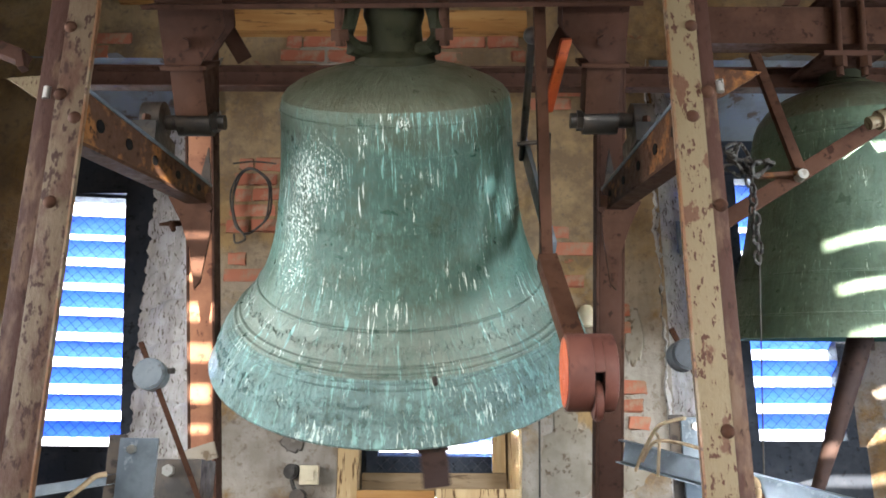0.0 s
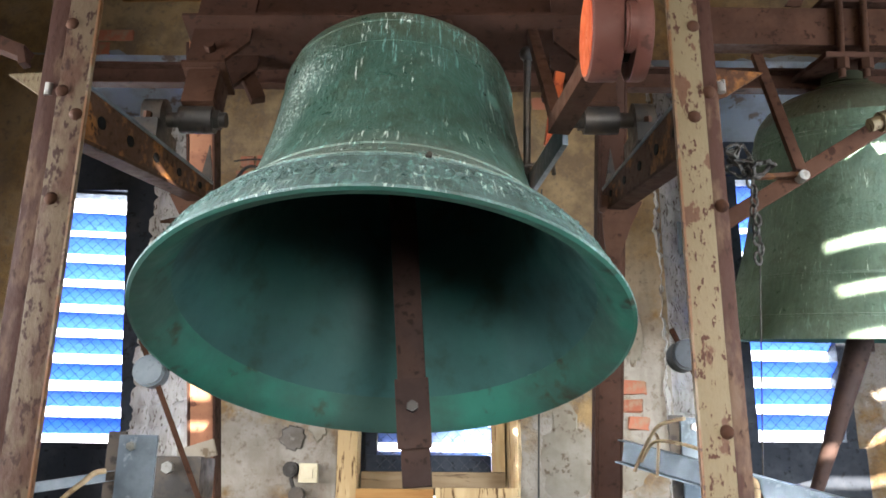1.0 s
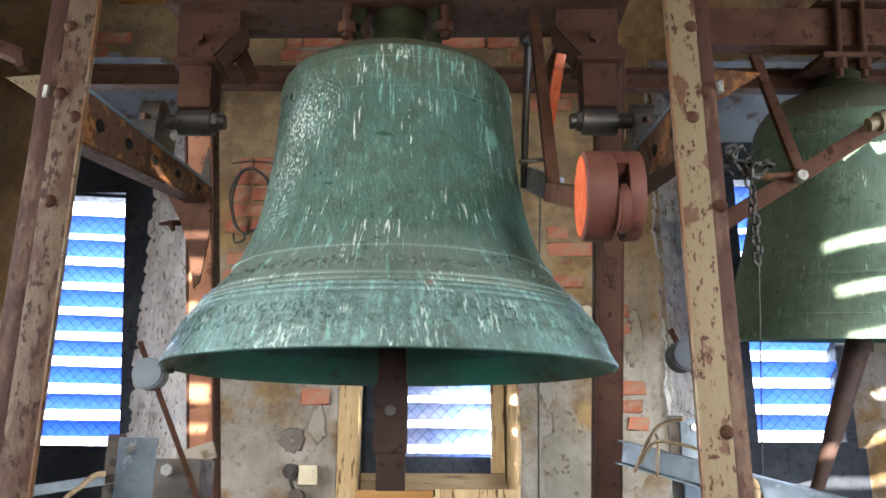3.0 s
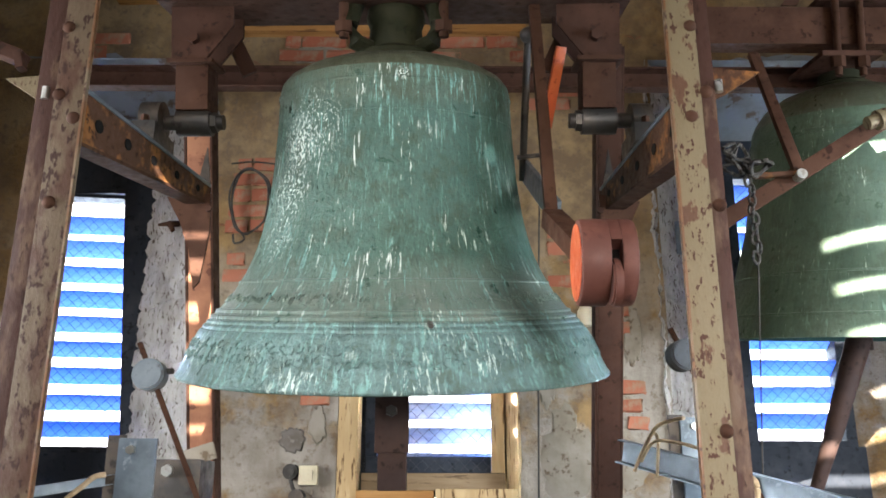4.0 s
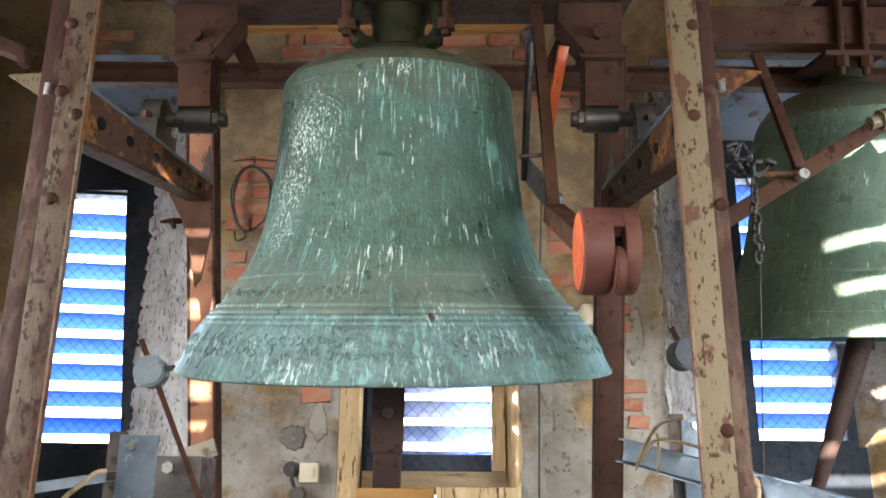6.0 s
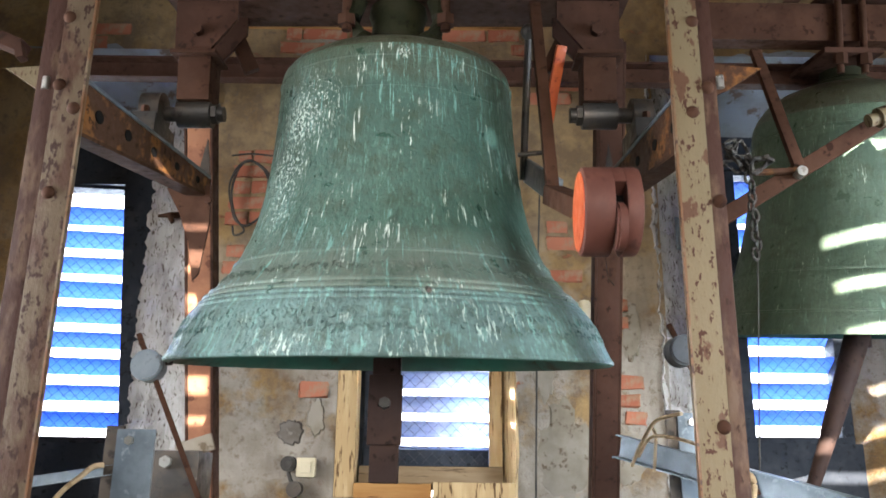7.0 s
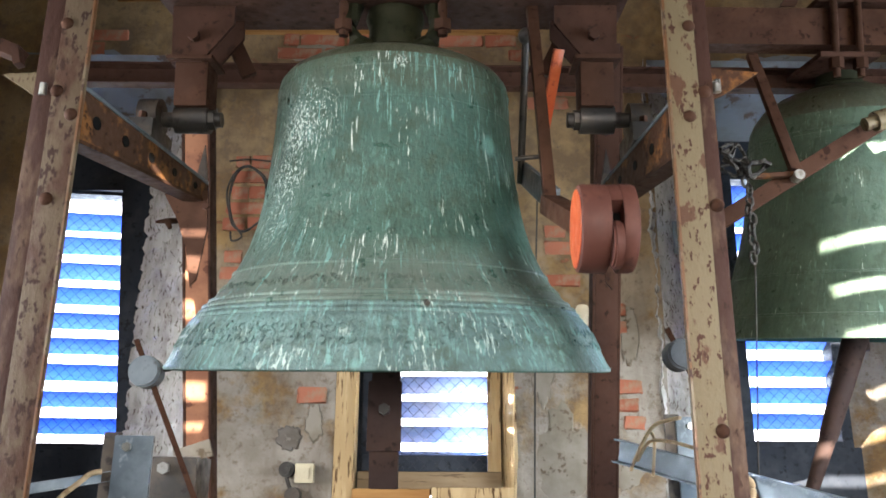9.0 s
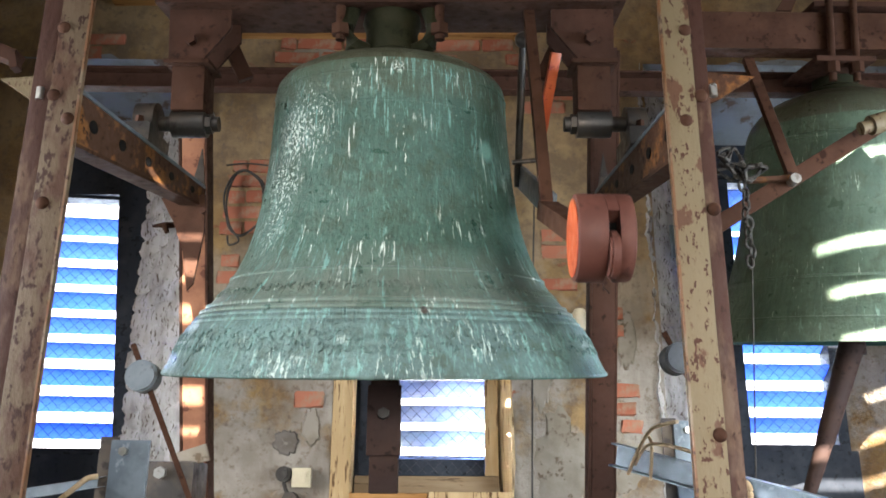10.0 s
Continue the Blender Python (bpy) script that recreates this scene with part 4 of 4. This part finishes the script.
def bearing(x):
    ob = thing("bearing_block", pose(x, 2.18, AXIS[2]), "dark greasy iron bearing block on its beam", "bearing", "bearings of the bell axle")
    bm = bmesh.new()
    put_rod(bm, (-0.028, 0, 0), (0.028, 0, 0), 0.055, seg=32)
    part("housing", bm, iron, ob)
    part("foot", boxes(span(-0.035, 0.035, -0.085, 0.085, -0.092, -0.035), bevel=0.004), iron, ob)
    for s in (-1, 1):
        bm = bmesh.new()
        put_rod(bm, (0, s * 0.07, -0.035), (0, s * 0.07, -0.015), 0.012, seg=6)
        part("bolt", bm, rust, ob)
    return ob


bearing(-0.83)
bearing(0.565)

# ---- second bell ----
bell_b = thing("hanging_bell", pose(1.56, 2.98, 2.66, 9, 0, 0), "green bronze church bell hanging still on a rusty yoke", "bell")
B_PROFILE = [(0.335, 0.19), (0.342, 0.15), (0.346, 0.08), (0.352, 0.0), (0.362, -0.1), (0.378, -0.2), (0.4, -0.3), (0.43, -0.41), (0.434, -0.414), (0.436, -0.424), (0.46, -0.49), (0.484, -0.56), (0.498, -0.605), (0.497, -0.62)]
bm = bmesh.new()
put_lathe(bm, [(0.12, 0.335), (0.18, 0.326), (0.24, 0.302), (0.29, 0.265), (0.32, 0.225), (0.335, 0.19)], 96)
part("shoulder", bm, bronze_top, bell_b, "dusty olive shoulder")
bm = bmesh.new()
put_lathe(bm, B_PROFILE, 96)
part("waist", bm, bronze_far, bell_b)
for z, r in ((0.13, 0.343), (0.115, 0.344), (-0.395, 0.425), (-0.54, 0.477)):
    bm = bmesh.new()
    put_lathe(bm, [(r - 0.004, z + 0.006), (r + 0.004, z + 0.004), (r + 0.0045, z - 0.003), (r - 0.002, z - 0.006)], 96)
    part("moulding", bm, bronze_far, bell_b)
bm = bmesh.new()
put_lathe(bm, [(0.497, -0.62), (0.475, -0.62), (0.43, -0.53), (0.38, -0.38), (0.34, -0.1), (0.32, 0.12), (0.22, 0.26), (0.001, 0.29)], 64)
part("inside", bm, bronze_in, bell_b)
bm = bmesh.new()
put_lathe(bm, [(0.12, 0.335), (0.115, 0.36), (0.085, 0.375), (0.08, 0.45), (0.001, 0.455)], 32)
part("crown", bm, bronze_crown, bell_b)
for s in (-1, 1):
    bm = bmesh.new()
    put_rod(bm, (s * 0.045 - 0.06, -0.2, 0.34), (s * 0.045 - 0.06, -0.2, 0.66), 0.013)
    put_rod(bm, (s * 0.045 - 0.06, -0.2, 0.37), (s * 0.045 - 0.06, -0.2, 0.41), 0.026, seg=6)
    part("hanger_bolt", bm, rust, bell_b)
part("hanger_plate", boxes(span(-0.17, 0.05, -0.22, 0.1, 0.41, 0.43), bevel=0.003), rust_dark, bell_b)
sec = [(-0.18, 0.47), (-0.08, 0.47), (-0.08, 0.482), (-0.168, 0.482), (-0.168, 0.6), (-0.08, 0.6), (-0.08, 0.612), (-0.18, 0.612)]
bm = bmesh.new()
put_prism(bm, [(-0.68, y, z) for y, z in sec], (1.4, 0, 0))
part("yoke_beam", bm, rust, bell_b, "rusty channel yoke", smooth=None)
part("yoke_cap", boxes(span(-0.16, 0.3, -0.2, 0.1, 0.63, 0.65), bevel=0.003), rust_dark, bell_b)
bm = bmesh.new()
put_prism(bm, [(-0.3, -0.19, 0.615), (-0.22, -0.19, 0.73), (-0.19, -0.19, 0.73), (-0.24, -0.19, 0.615)], (0, 0.012, 0))
part("yoke_stay", bm, rust, bell_b, smooth=None)
bm = bmesh.new()
put_rod(bm, (0.0, -0.06, -0.66), (0.0, 0, 0.1), 0.03)
put_rod(bm, (-0.14, -0.06, -0.98), (-0.02, -0.06, -0.62), 0.032, 0.045)
put_rod(bm, (-0.22, -0.06, -1.2), (-0.13, -0.06, -0.95), 0.022, 0.03)
part("clapper", bm, clapper_steel, bell_b, "dark iron clapper")

# ---- light things nearby ----
lintel = thing("timber_lintel", pose(-0.3, 3.39, 3.565), "orange brown timber lintel set in the wall", "timber beam")
part("beam", boxes(span(-0.68, 0.68, -0.05, 0.1, -0.055, 0.055), bevel=0.008), timber, lintel)


part_lintel_end = thing("timber_offcut", pose(-0.97, 3.39, 3.66), "short orange brown timber end in the wall", "timber beam")
part("beam", boxes(span(-0.55, 0.3, -0.04, 0.1, 0.02, 0.12), bevel=0.008), timber, part_lintel_end)


def hammer(head, tip, low, paint, label):
    ob = thing("striking_hammer", pose(*head), label, "hammer", "striking hammers beside the bell")
    h = Vector(head)
    bm = bmesh.new()
    d = (Vector(low) - Vector(tip)).normalized()
    put_bar(bm, Vector(tip) - h, Vector(low) - h, 0.02, 0.014)
    part("shaft", bm, rust, ob, "rusty flat hammer shaft")
    bm = bmesh.new()
    put_rod(bm, (0.004, -0.03, 0), (0.0, 0.03, 0), 0.041, seg=32)
    bmesh.ops.bevel(bm, geom=[e for e in bm.edges if len(e.link_faces) == 2 and e.calc_face_angle(0) > 1], offset=0.006, segments=2, affect="EDGES")
    part("head", bm, paint, ob, "blue-grey round hammer head")
    bm = bmesh.new()
    put_rod(bm, (0.02, 0.0, 0.008), (0.055, 0.02, 0.014), 0.008, seg=10)
    part("striker", bm, iron, ob)
    return ob


hammer((-0.759, 2.15, 1.783), (-0.793, 2.15, 1.868), (-0.60, 2.2, 1.43), hammer_paint, "grey round-headed striking hammer on a rusty shaft")
hammer((0.629, 2.15, 1.839), (0.602, 2.15, 1.91), (0.78, 2.1, 1.48), hammer_dark, "dark slate grey round-headed striking hammer on a rusty shaft")


def bracket(at, wide, high, bolt, label):
    ob = thing("rail_bracket", pose(*at), label, "bracket", "steel brackets on the bell frame")
    part("plate", boxes(span(-wide / 2, wide / 2, 0, 0.012, -high, 0), bevel=0.003), galv, ob)
    part("back_plate", boxes(span(-wide / 2 - 0.03, -wide / 2 + 0.012, 0.012, 0.02, -high, 0.008), bevel=0.002), iron, ob, "dark backing plate")
    bm = bmesh.new()
    put_rod(bm, (bolt, 0.0, -0.026), (bolt, -0.012, -0.026), 0.0105, seg=6)
    part("bolt_head", bm, steel_bright, ob, "bright bolt head")
    return ob


bracket((-0.70, 1.95, 1.612), 0.088, 1.612, -0.012, "grey galvanised bracket plate with a bright bolt")
bracket((0.712, 2.38, 1.7), 0.075, 1.7, 0.0, "grey galvanised bracket plate with a bright bolt")


def rail_bar(p0, p1, label, k=1.0):
    p0, p1 = Vector(p0), Vector(p1)
    ob = thing("galvanised_rail", pose(*p0), label, "steel rail", "galvanised rails below the bell")
    d = (p1 - p0).normalized()
    side = d.cross(Vector((0, 0, 1))).normalized()
    up = side.cross(d)
    for name, corners in (("face", [(-0.028, 0.0), (0.028, 0.0), (0.028, 0.004), (-0.028, 0.004)]), ("upper_lip", [(0.0285, 0.0), (0.0325, 0.0), (0.0325, 0.035), (0.0285, 0.035)]), ("lower_lip", [(-0.0325, 0.0), (-0.0285, 0.0), (-0.0285, 0.035), (-0.0325, 0.035)])):
        bm = bmesh.new()
        put_prism(bm, [up * (u * k) - side * (w * k) for u, w in corners], p1 - p0)
        part(name, bm, galv, ob, smooth=None)
    return ob


rail_bar((0.98, 1.86, 1.43), (0.52, 2.42, 1.607), "grey galvanised channel rail with rope tied round it")
rail_bar((-0.735, 1.985, 1.525), (-0.98, 1.83, 1.475), "thin grey galvanised channel rail", 0.35)


def rope(name, points, r, label, material=None):
    pts = [Vector(p) for p in points]
    smooth_pts = []
    for i in range(len(pts) - 1):
        p0, p1, p2, p3 = pts[max(i - 1, 0)], pts[i], pts[i + 1], pts[min(i + 2, len(pts) - 1)]
        for k in range(8):
            u = k / 8
            smooth_pts.append(0.5 * ((2 * p1) + (p2 - p0) * u + (2 * p0 - 5 * p1 + 4 * p2 - p3) * u * u + (3 * p1 - p0 - 3 * p2 + p3) * u ** 3))
    smooth_pts.append(pts[-1])
    bm = bmesh.new()
    put_tube(bm, smooth_pts, r, 8)
    return solid(name, bm, material or rope_m, label, "rope", "thing", 60)


rope("rope", [(0.52, 2.3, 1.55), (0.535, 2.26, 1.60), (0.55, 2.16, 1.655), (0.575, 2.1, 1.668), (0.585, 2.03, 1.668)], 0.0048, "tan hemp rope tied round the galvanised rail")
rope("rope", [(0.535, 2.28, 1.575), (0.55, 2.2, 1.62), (0.58, 2.1, 1.615), (0.62, 2.0, 1.59), (0.66, 1.96, 1.56)], 0.0045, "tan hemp rope lying along the galvanised rail")
rope("rope", [(0.562, 2.23, 1.535), (0.563, 2.215, 1.58), (0.566, 2.21, 1.625), (0.57, 2.25, 1.645)], 0.0045, "tan hemp rope wound round the galvanised rail")
rope("rope", [(-0.745, 1.9, 1.53), (-0.765, 1.89, 1.525), (-0.785, 1.88, 1.505), (-0.82, 1.88, 1.475), (-0.85, 1.89, 1.44)], 0.006, "frayed tan rope end beside the bracket")
rope("rope", [(0.655, 1.83, 1.53), (0.668, 1.82, 1.515), (0.666, 1.82, 1.48), (0.655, 1.82, 1.44)], 0.007, "pale rope hanging behind the post")

stand = thing("hammer_stand", pose(-0.70, 2.28, 0), "dark iron hammer stand with a pale cover plate", "hammer stand")
part("column", boxes(span(-0.05, 0.05, -0.04, 0.06, 0, 1.5), bevel=0.006), iron, stand)
part("housing", boxes(span(-0.07, 0.075, -0.06, 0.08, 1.44, 1.575), bevel=0.012), iron, stand)
bm = bmesh.new()
put_box(bm, (0.05, -0.02, 1.585), (0.1, 0.012, 0.045), Matrix.Rotation(radians(-18), 3, "Y"), 0.003)
part("cover_plate", bm, old_lime, stand, "pale cover plate")
bm = bmesh.new()
put_rod(bm, (-0.01, -0.075, 1.545), (-0.01, -0.055, 1.545), 0.016, seg=6)
part("bolt", bm, steel_bright, stand)

# gussets on the posts and a bracket beside them
for x, y, z, sgn in ((-0.93, 1.79, 2.445, -1), (0.645, 1.79, 2.47, 1)):
    g = thing("post_gusset", pose(x, y, z), "rusty pointed gusset plate bolted to the post", "gusset", "gussets on the posts")
    bm = bmesh.new()
    put_prism(bm, [(0, 0, 0.01), (sgn * 0.12, 0, 0.0), (sgn * 0.03, 0, -0.06), (0, 0, -0.075)], (0, 0.01, 0))
    part("plate", bm, rust_orange if sgn > 0 else post_paint, g, smooth=None)
    bm = bmesh.new()
    put_rod(bm, (sgn * 0.012, -0.012, -0.06), (sgn * 0.012, -0.012, -0.03), 0.009)
    part("bolt", bm, steel_bright, g)
cb = thing("corner_bracket", pose(-1.2, 1.95, 2.6), "dark rusty steel angle bracket end", "bracket")
bm = bmesh.new()
put_bar(bm, (-1.43, 0.05, 0.62), (0.095, 0, -0.015), 0.05, 0.035)
part("arm", bm, rust_dark, cb)
bm = bmesh.new()
put_bar(bm, (0.085, -0.01, 0.0), (0.1, -0.01, -0.05), 0.03, 0.02)
part("foot", bm, rust_dark, cb)

# lever and arm before the second bell
lev = thing("bell_lever", pose(1.124, 2.568, 2.463) @ Matrix.Scale(1.07, 4), "rusty jointed steel lever before the second bell", "lever")
bm = bmesh.new()
put_bar(bm, (0.0, 0.1, 0.52), (0.012, -0.1, 0.02), 0.034, 0.02)
part("upright", bm, rust, lev)
bm = bmesh.new()
put_bar(bm, (-0.21, -0.05, -0.125), (0.36, -0.1, 0.225), 0.02, 0.05)
part("arm", bm, rust, lev)
bm = bmesh.new()
put_bar(bm, (-0.12, -0.1, 0.0), (0.03, -0.1, 0.01), 0.022, 0.014)
part("link", bm, rust_orange, lev)
bm = bmesh.new()
put_rod(bm, (0.012, -0.125, 0.0), (0.012, -0.09, 0.0), 0.016)
part("pin", bm, steel_bright, lev)
bm = bmesh.new()
put_rod(bm, (0.23, -0.17, 0.15), (0.43, -0.17, 0.215), 0.03)
put_rod(bm, (0.2, -0.17, 0.14), (0.25, -0.17, 0.156), 0.02)
part("solenoid", bm, post_paint, lev, "pale round actuator")

chain = thing("chain", pose(0.93, 2.34, 2.46), "dark greasy chain hanging from the lever", "chain")
for k in range(11):
    bm = bmesh.new()
    pts = [(0.011 * math.cos(a), 0, 0.019 * math.sin(a)) for a in [2 * math.pi * q / 10 for q in range(11)]]
    put_tube(bm, pts, 0.0045, 6)
    link = part("link", bm, cable_m, chain)
    link.location = (0.006 * math.sin(k * 2.3), 0, -0.03 * k)
    link.rotation_euler = (0, 0.15 * math.sin(k), radians(90) * (k % 2) + 0.3)
for k in range(9):
    bm = bmesh.new()
    put_tube(bm, [(0.02 * math.cos(a), 0.012 * math.sin(2 * a), 0.04 * math.sin(a)) for a in [2 * math.pi * q / 10 for q in range(11)]], 0.006, 6)
    link = part("loop", bm, cable_m, chain)
    link.location = (0.05 * math.sin(k * 1.7) - 0.01, 0.02 * math.cos(k), 0.03 * math.cos(k * 2.1))
    link.rotation_euler = (k, k * 0.7, k * 1.3)
rope("hanging_cable", [(0.965, 2.4, 2.30), (0.94, 2.4, 2.0), (0.915, 2.4, 1.7), (0.89, 2.4, 1.4)], 0.0025, "thin dark cable hanging down", cable_m)

hook = thing("wall_hook", pose(-1.215, 3.55, 2.64), "rusty bent iron hook driven into the reveal", "hook")
bm = bmesh.new()
put_rod(bm, (0.03, 0.06, 0.03), (-0.005, -0.03, 0.0), 0.014)
put_rod(bm, (-0.005, -0.03, 0.0), (-0.05, -0.05, -0.012), 0.013, 0.006)
put_rod(bm, (-0.005, -0.03, 0.0), (0.012, -0.035, -0.035), 0.015, 0.01)
part("spike", bm, rust, hook)
pl = thing("enamel_plate", pose(1.04, 3.46, 2.56, 0, 0, 35), "small blue grey plate on the whitewashed reveal", "plate")
part("plate", boxes(span(-0.028, 0.028, -0.012, 0.0, -0.075, 0.075), bevel=0.004), hammer_paint, pl)
bm = bmesh.new()
put_rod(bm, (0, -0.02, 0.05), (0, -0.01, 0.05), 0.006, seg=8)
part("screw", bm, iron, pl)

# things on the rear wall
jb = thing("junction_box", pose(-0.594, 3.38, 1.566), "round black junction box on the wall", "junction box")
bm = bmesh.new()
put_rod(bm, (0, 0.03, 0), (0, -0.03, 0), 0.03)
put_rod(bm, (0, -0.03, 0), (0, -0.045, 0), 0.018)
part("body", bm, cable_m, jb)
bm = bmesh.new()
put_tube(bm, [(0.0, -0.01, -0.03), (0.01, -0.01, -0.06), (0.03, -0.01, -0.1), (0.03, -0.01, -0.2)], 0.008)
part("cable", bm, cable_m, jb)
sw = thing("wall_switch", pose(-0.524, 3.372, 1.553), "yellowed cream plastic wall switch", "switch")
part("plate", boxes(span(-0.037, 0.037, -0.02, 0.02, -0.037, 0.037), bevel=0.006), plastic_cream, sw)
part("rocker", boxes(span(-0.02, 0.02, -0.028, -0.02, -0.02, 0.02), bevel=0.003), plastic_cream, sw)
so = thing("wall_socket", pose(-0.565, 3.37, 1.47), "dark round socket on the wall", "socket")
bm = bmesh.new()
put_rod(bm, (0, 0.03, 0), (0, -0.03, 0), 0.03)
part("body", bm, iron, so)
ins = thing("insulator", pose(0.594, 3.36, 2.19), "cream ceramic insulator on the wall", "insulator")
bm = bmesh.new()
put_lathe(bm, [(0.001, -0.045), (0.025, -0.04), (0.034, -0.01), (0.034, 0.02), (0.02, 0.045), (0.001, 0.05)], 20)
part("body", bm, plastic_cream, ins)
rope("wall_cable", [(0.421, 3.365, 2.75), (0.402, 3.36, 2.3), (0.388, 3.36, 1.8), (0.377, 3.36, 1.35)], 0.004, "thin dark cable clipped down the wall", cable_m)
pts = []
for k in range(30):
    a = 2 * math.pi * k / 11
    pts.append((-0.825 + (0.085 + 0.008 * math.sin(k)) * math.cos(a), 3.345 + 0.006 * math.cos(k * 2.0), 2.69 + (0.145 + 0.012 * math.cos(k * 1.7)) * math.sin(a)))
pts += [(-0.84, 3.35, 2.52), (-0.88, 3.35, 2.5), (-0.89, 3.35, 2.54)]
rope("cable_coil", pts, 0.0045, "loose coil of dark cable hung on the wall", cable_m)
rope("cable_tail", [(-0.73, 3.35, 2.86), (-0.83, 3.35, 2.87), (-0.92, 3.36, 2.865)], 0.004, "dark cable end on the wall", cable_m)


def wall_skin(x, z):
    return 0.02 * noise.noise((x * 2.1, z * 2.1, 3)) + 0.008 * noise.noise((x * 9, z * 9, 7))


def flake(x, z, rx, rz, material, seed, label=""):
    """A thin ragged coat of lime or cement left on the wall."""
    bm = bmesh.new()
    n, rows = 40, 5
    centre = bm.verts.new((x, Y1 - wall_skin(x, z) - 0.007, z))
    rings = []
    for k in range(1, rows + 1):
        row = []
        for i in range(n):
            a = 2 * math.pi * i / n
            q = k / rows * (1 + 0.35 * noise.noise((2.2 * math.cos(a) + seed, 2.2 * math.sin(a), seed)) + 0.2 * noise.noise((6 * math.cos(a), 6 * math.sin(a), seed)))
            px, pz = x + rx * q * math.cos(a), z + rz * q * math.sin(a)
            row.append(bm.verts.new((px, Y1 - wall_skin(px, pz) - (0.007 if k < rows else -0.004), pz)))
        rings.append(row)
    for i in range(n):
        bm.faces.new((centre, rings[0][i], rings[0][(i + 1) % n]))
        for a, c in zip(rings, rings[1:]):
            bm.faces.new((a[i], c[i], c[(i + 1) % n], a[(i + 1) % n]))
    return part("plaster_coat", bm, material, wall_north, label)


flake(-0.6, 1.69, 0.055, 0.055, cement, 1, "dark cement patch")
flake(0.5, 1.62, 0.11, 0.2, old_lime, 2.3, "pale lime coat")
flake(0.43, 1.95, 0.05, 0.13, old_lime, 3.7)
flake(0.79, 2.12, 0.045, 0.14, old_lime, 5.9)
flake(0.76, 1.6, 0.07, 0.1, old_lime, 6.2)
flake(-0.5, 1.75, 0.04, 0.09, old_lime, 8.8)
flake(-0.56, 3.42, 0.16, 0.05, old_lime, 10.3)


# bare bricks where the plaster has fallen
def bare_bricks(x0, x1, z0, z1, seed, keep=0.75):
    rnd = random.Random(seed)
    bl, bh, joint = 0.2, 0.06, 0.012
    row, z = 0, z0
    while z < z1:
        x = x0 - (0.11 if row % 2 else 0.0)
        while x < x1:
            cx, cz = x + bl / 2, z + bh / 2
            a, c = max(x, x0 + rnd.uniform(-0.03, 0.03)), min(x + bl, x1 + rnd.uniform(-0.03, 0.03))
            if rnd.random() < keep and c - a > 0.03:
                bm = bmesh.new()
                put_box(bm, (0, 0, 0), (c - a, 0.04, bh * rnd.uniform(0.85, 1.0)), Matrix.Rotation(rnd.uniform(-0.03, 0.03), 3, "Y"), 0.006)
                for vert in bm.verts:
                    vert.co += Vector((rnd.uniform(-1, 1), rnd.uniform(-1, 0.6), rnd.uniform(-1, 1))) * 0.005
                ob = new("brick", mesh_of("brick", bm, brick_m, 40))
                ob.parent = wall_north
                d = 0.02 * noise.noise((cx * 2.1, cz * 2.1, 3)) + 0.008 * noise.noise((cx * 9, cz * 9, 7))
                ob.location = ((a + c) / 2, Y1 - d + 0.011, cz)
            x += bl + joint
        z += bh + joint
        row += 1


bare_bricks(-0.93, -0.70, 2.34, 2.88, 1, 0.8)
bare_bricks(0.727, 0.812, 1.73, 1.93, 2, 1.0)
bare_bricks(-0.75, 0.35, 3.38, 3.48, 3, 0.8)
bare_bricks(0.45, 0.62, 2.32, 2.62, 4, 0.5)
bare_bricks(-0.58, -0.47, 1.83, 1.9, 5, 1.0)
bare_bricks(0.37, 0.68, 3.14, 3.27, 6, 0.7)
bare_bricks(0.73, 0.78, 2.05, 2.2, 7, 0.8)
bare_bricks(-1.75, -1.45, 3.4, 3.6, 8, 0.5)


def motions():
    def swing_at(t):
        for (t0, a), (t1, c) in zip(SWING, SWING[1:]):
            if t0 <= t <= t1:
                u = (t - t0) / (t1 - t0)
                return a + (c - a) * u * u * (3 - 2 * u)
        return SWING[-1][1]
    walk(bell, [(t, pose(*AXIS, -a, 0, HEADING)) for t, a in SWING])
    walk(clapper, [(t, pose(BX, 0, 0, swing_at(t)) @ pose(0, 0, 0, 0, -side, 0) @ pose(0, 0, 0, -fore)) for t, fore, side in CLAPPER])


motions()
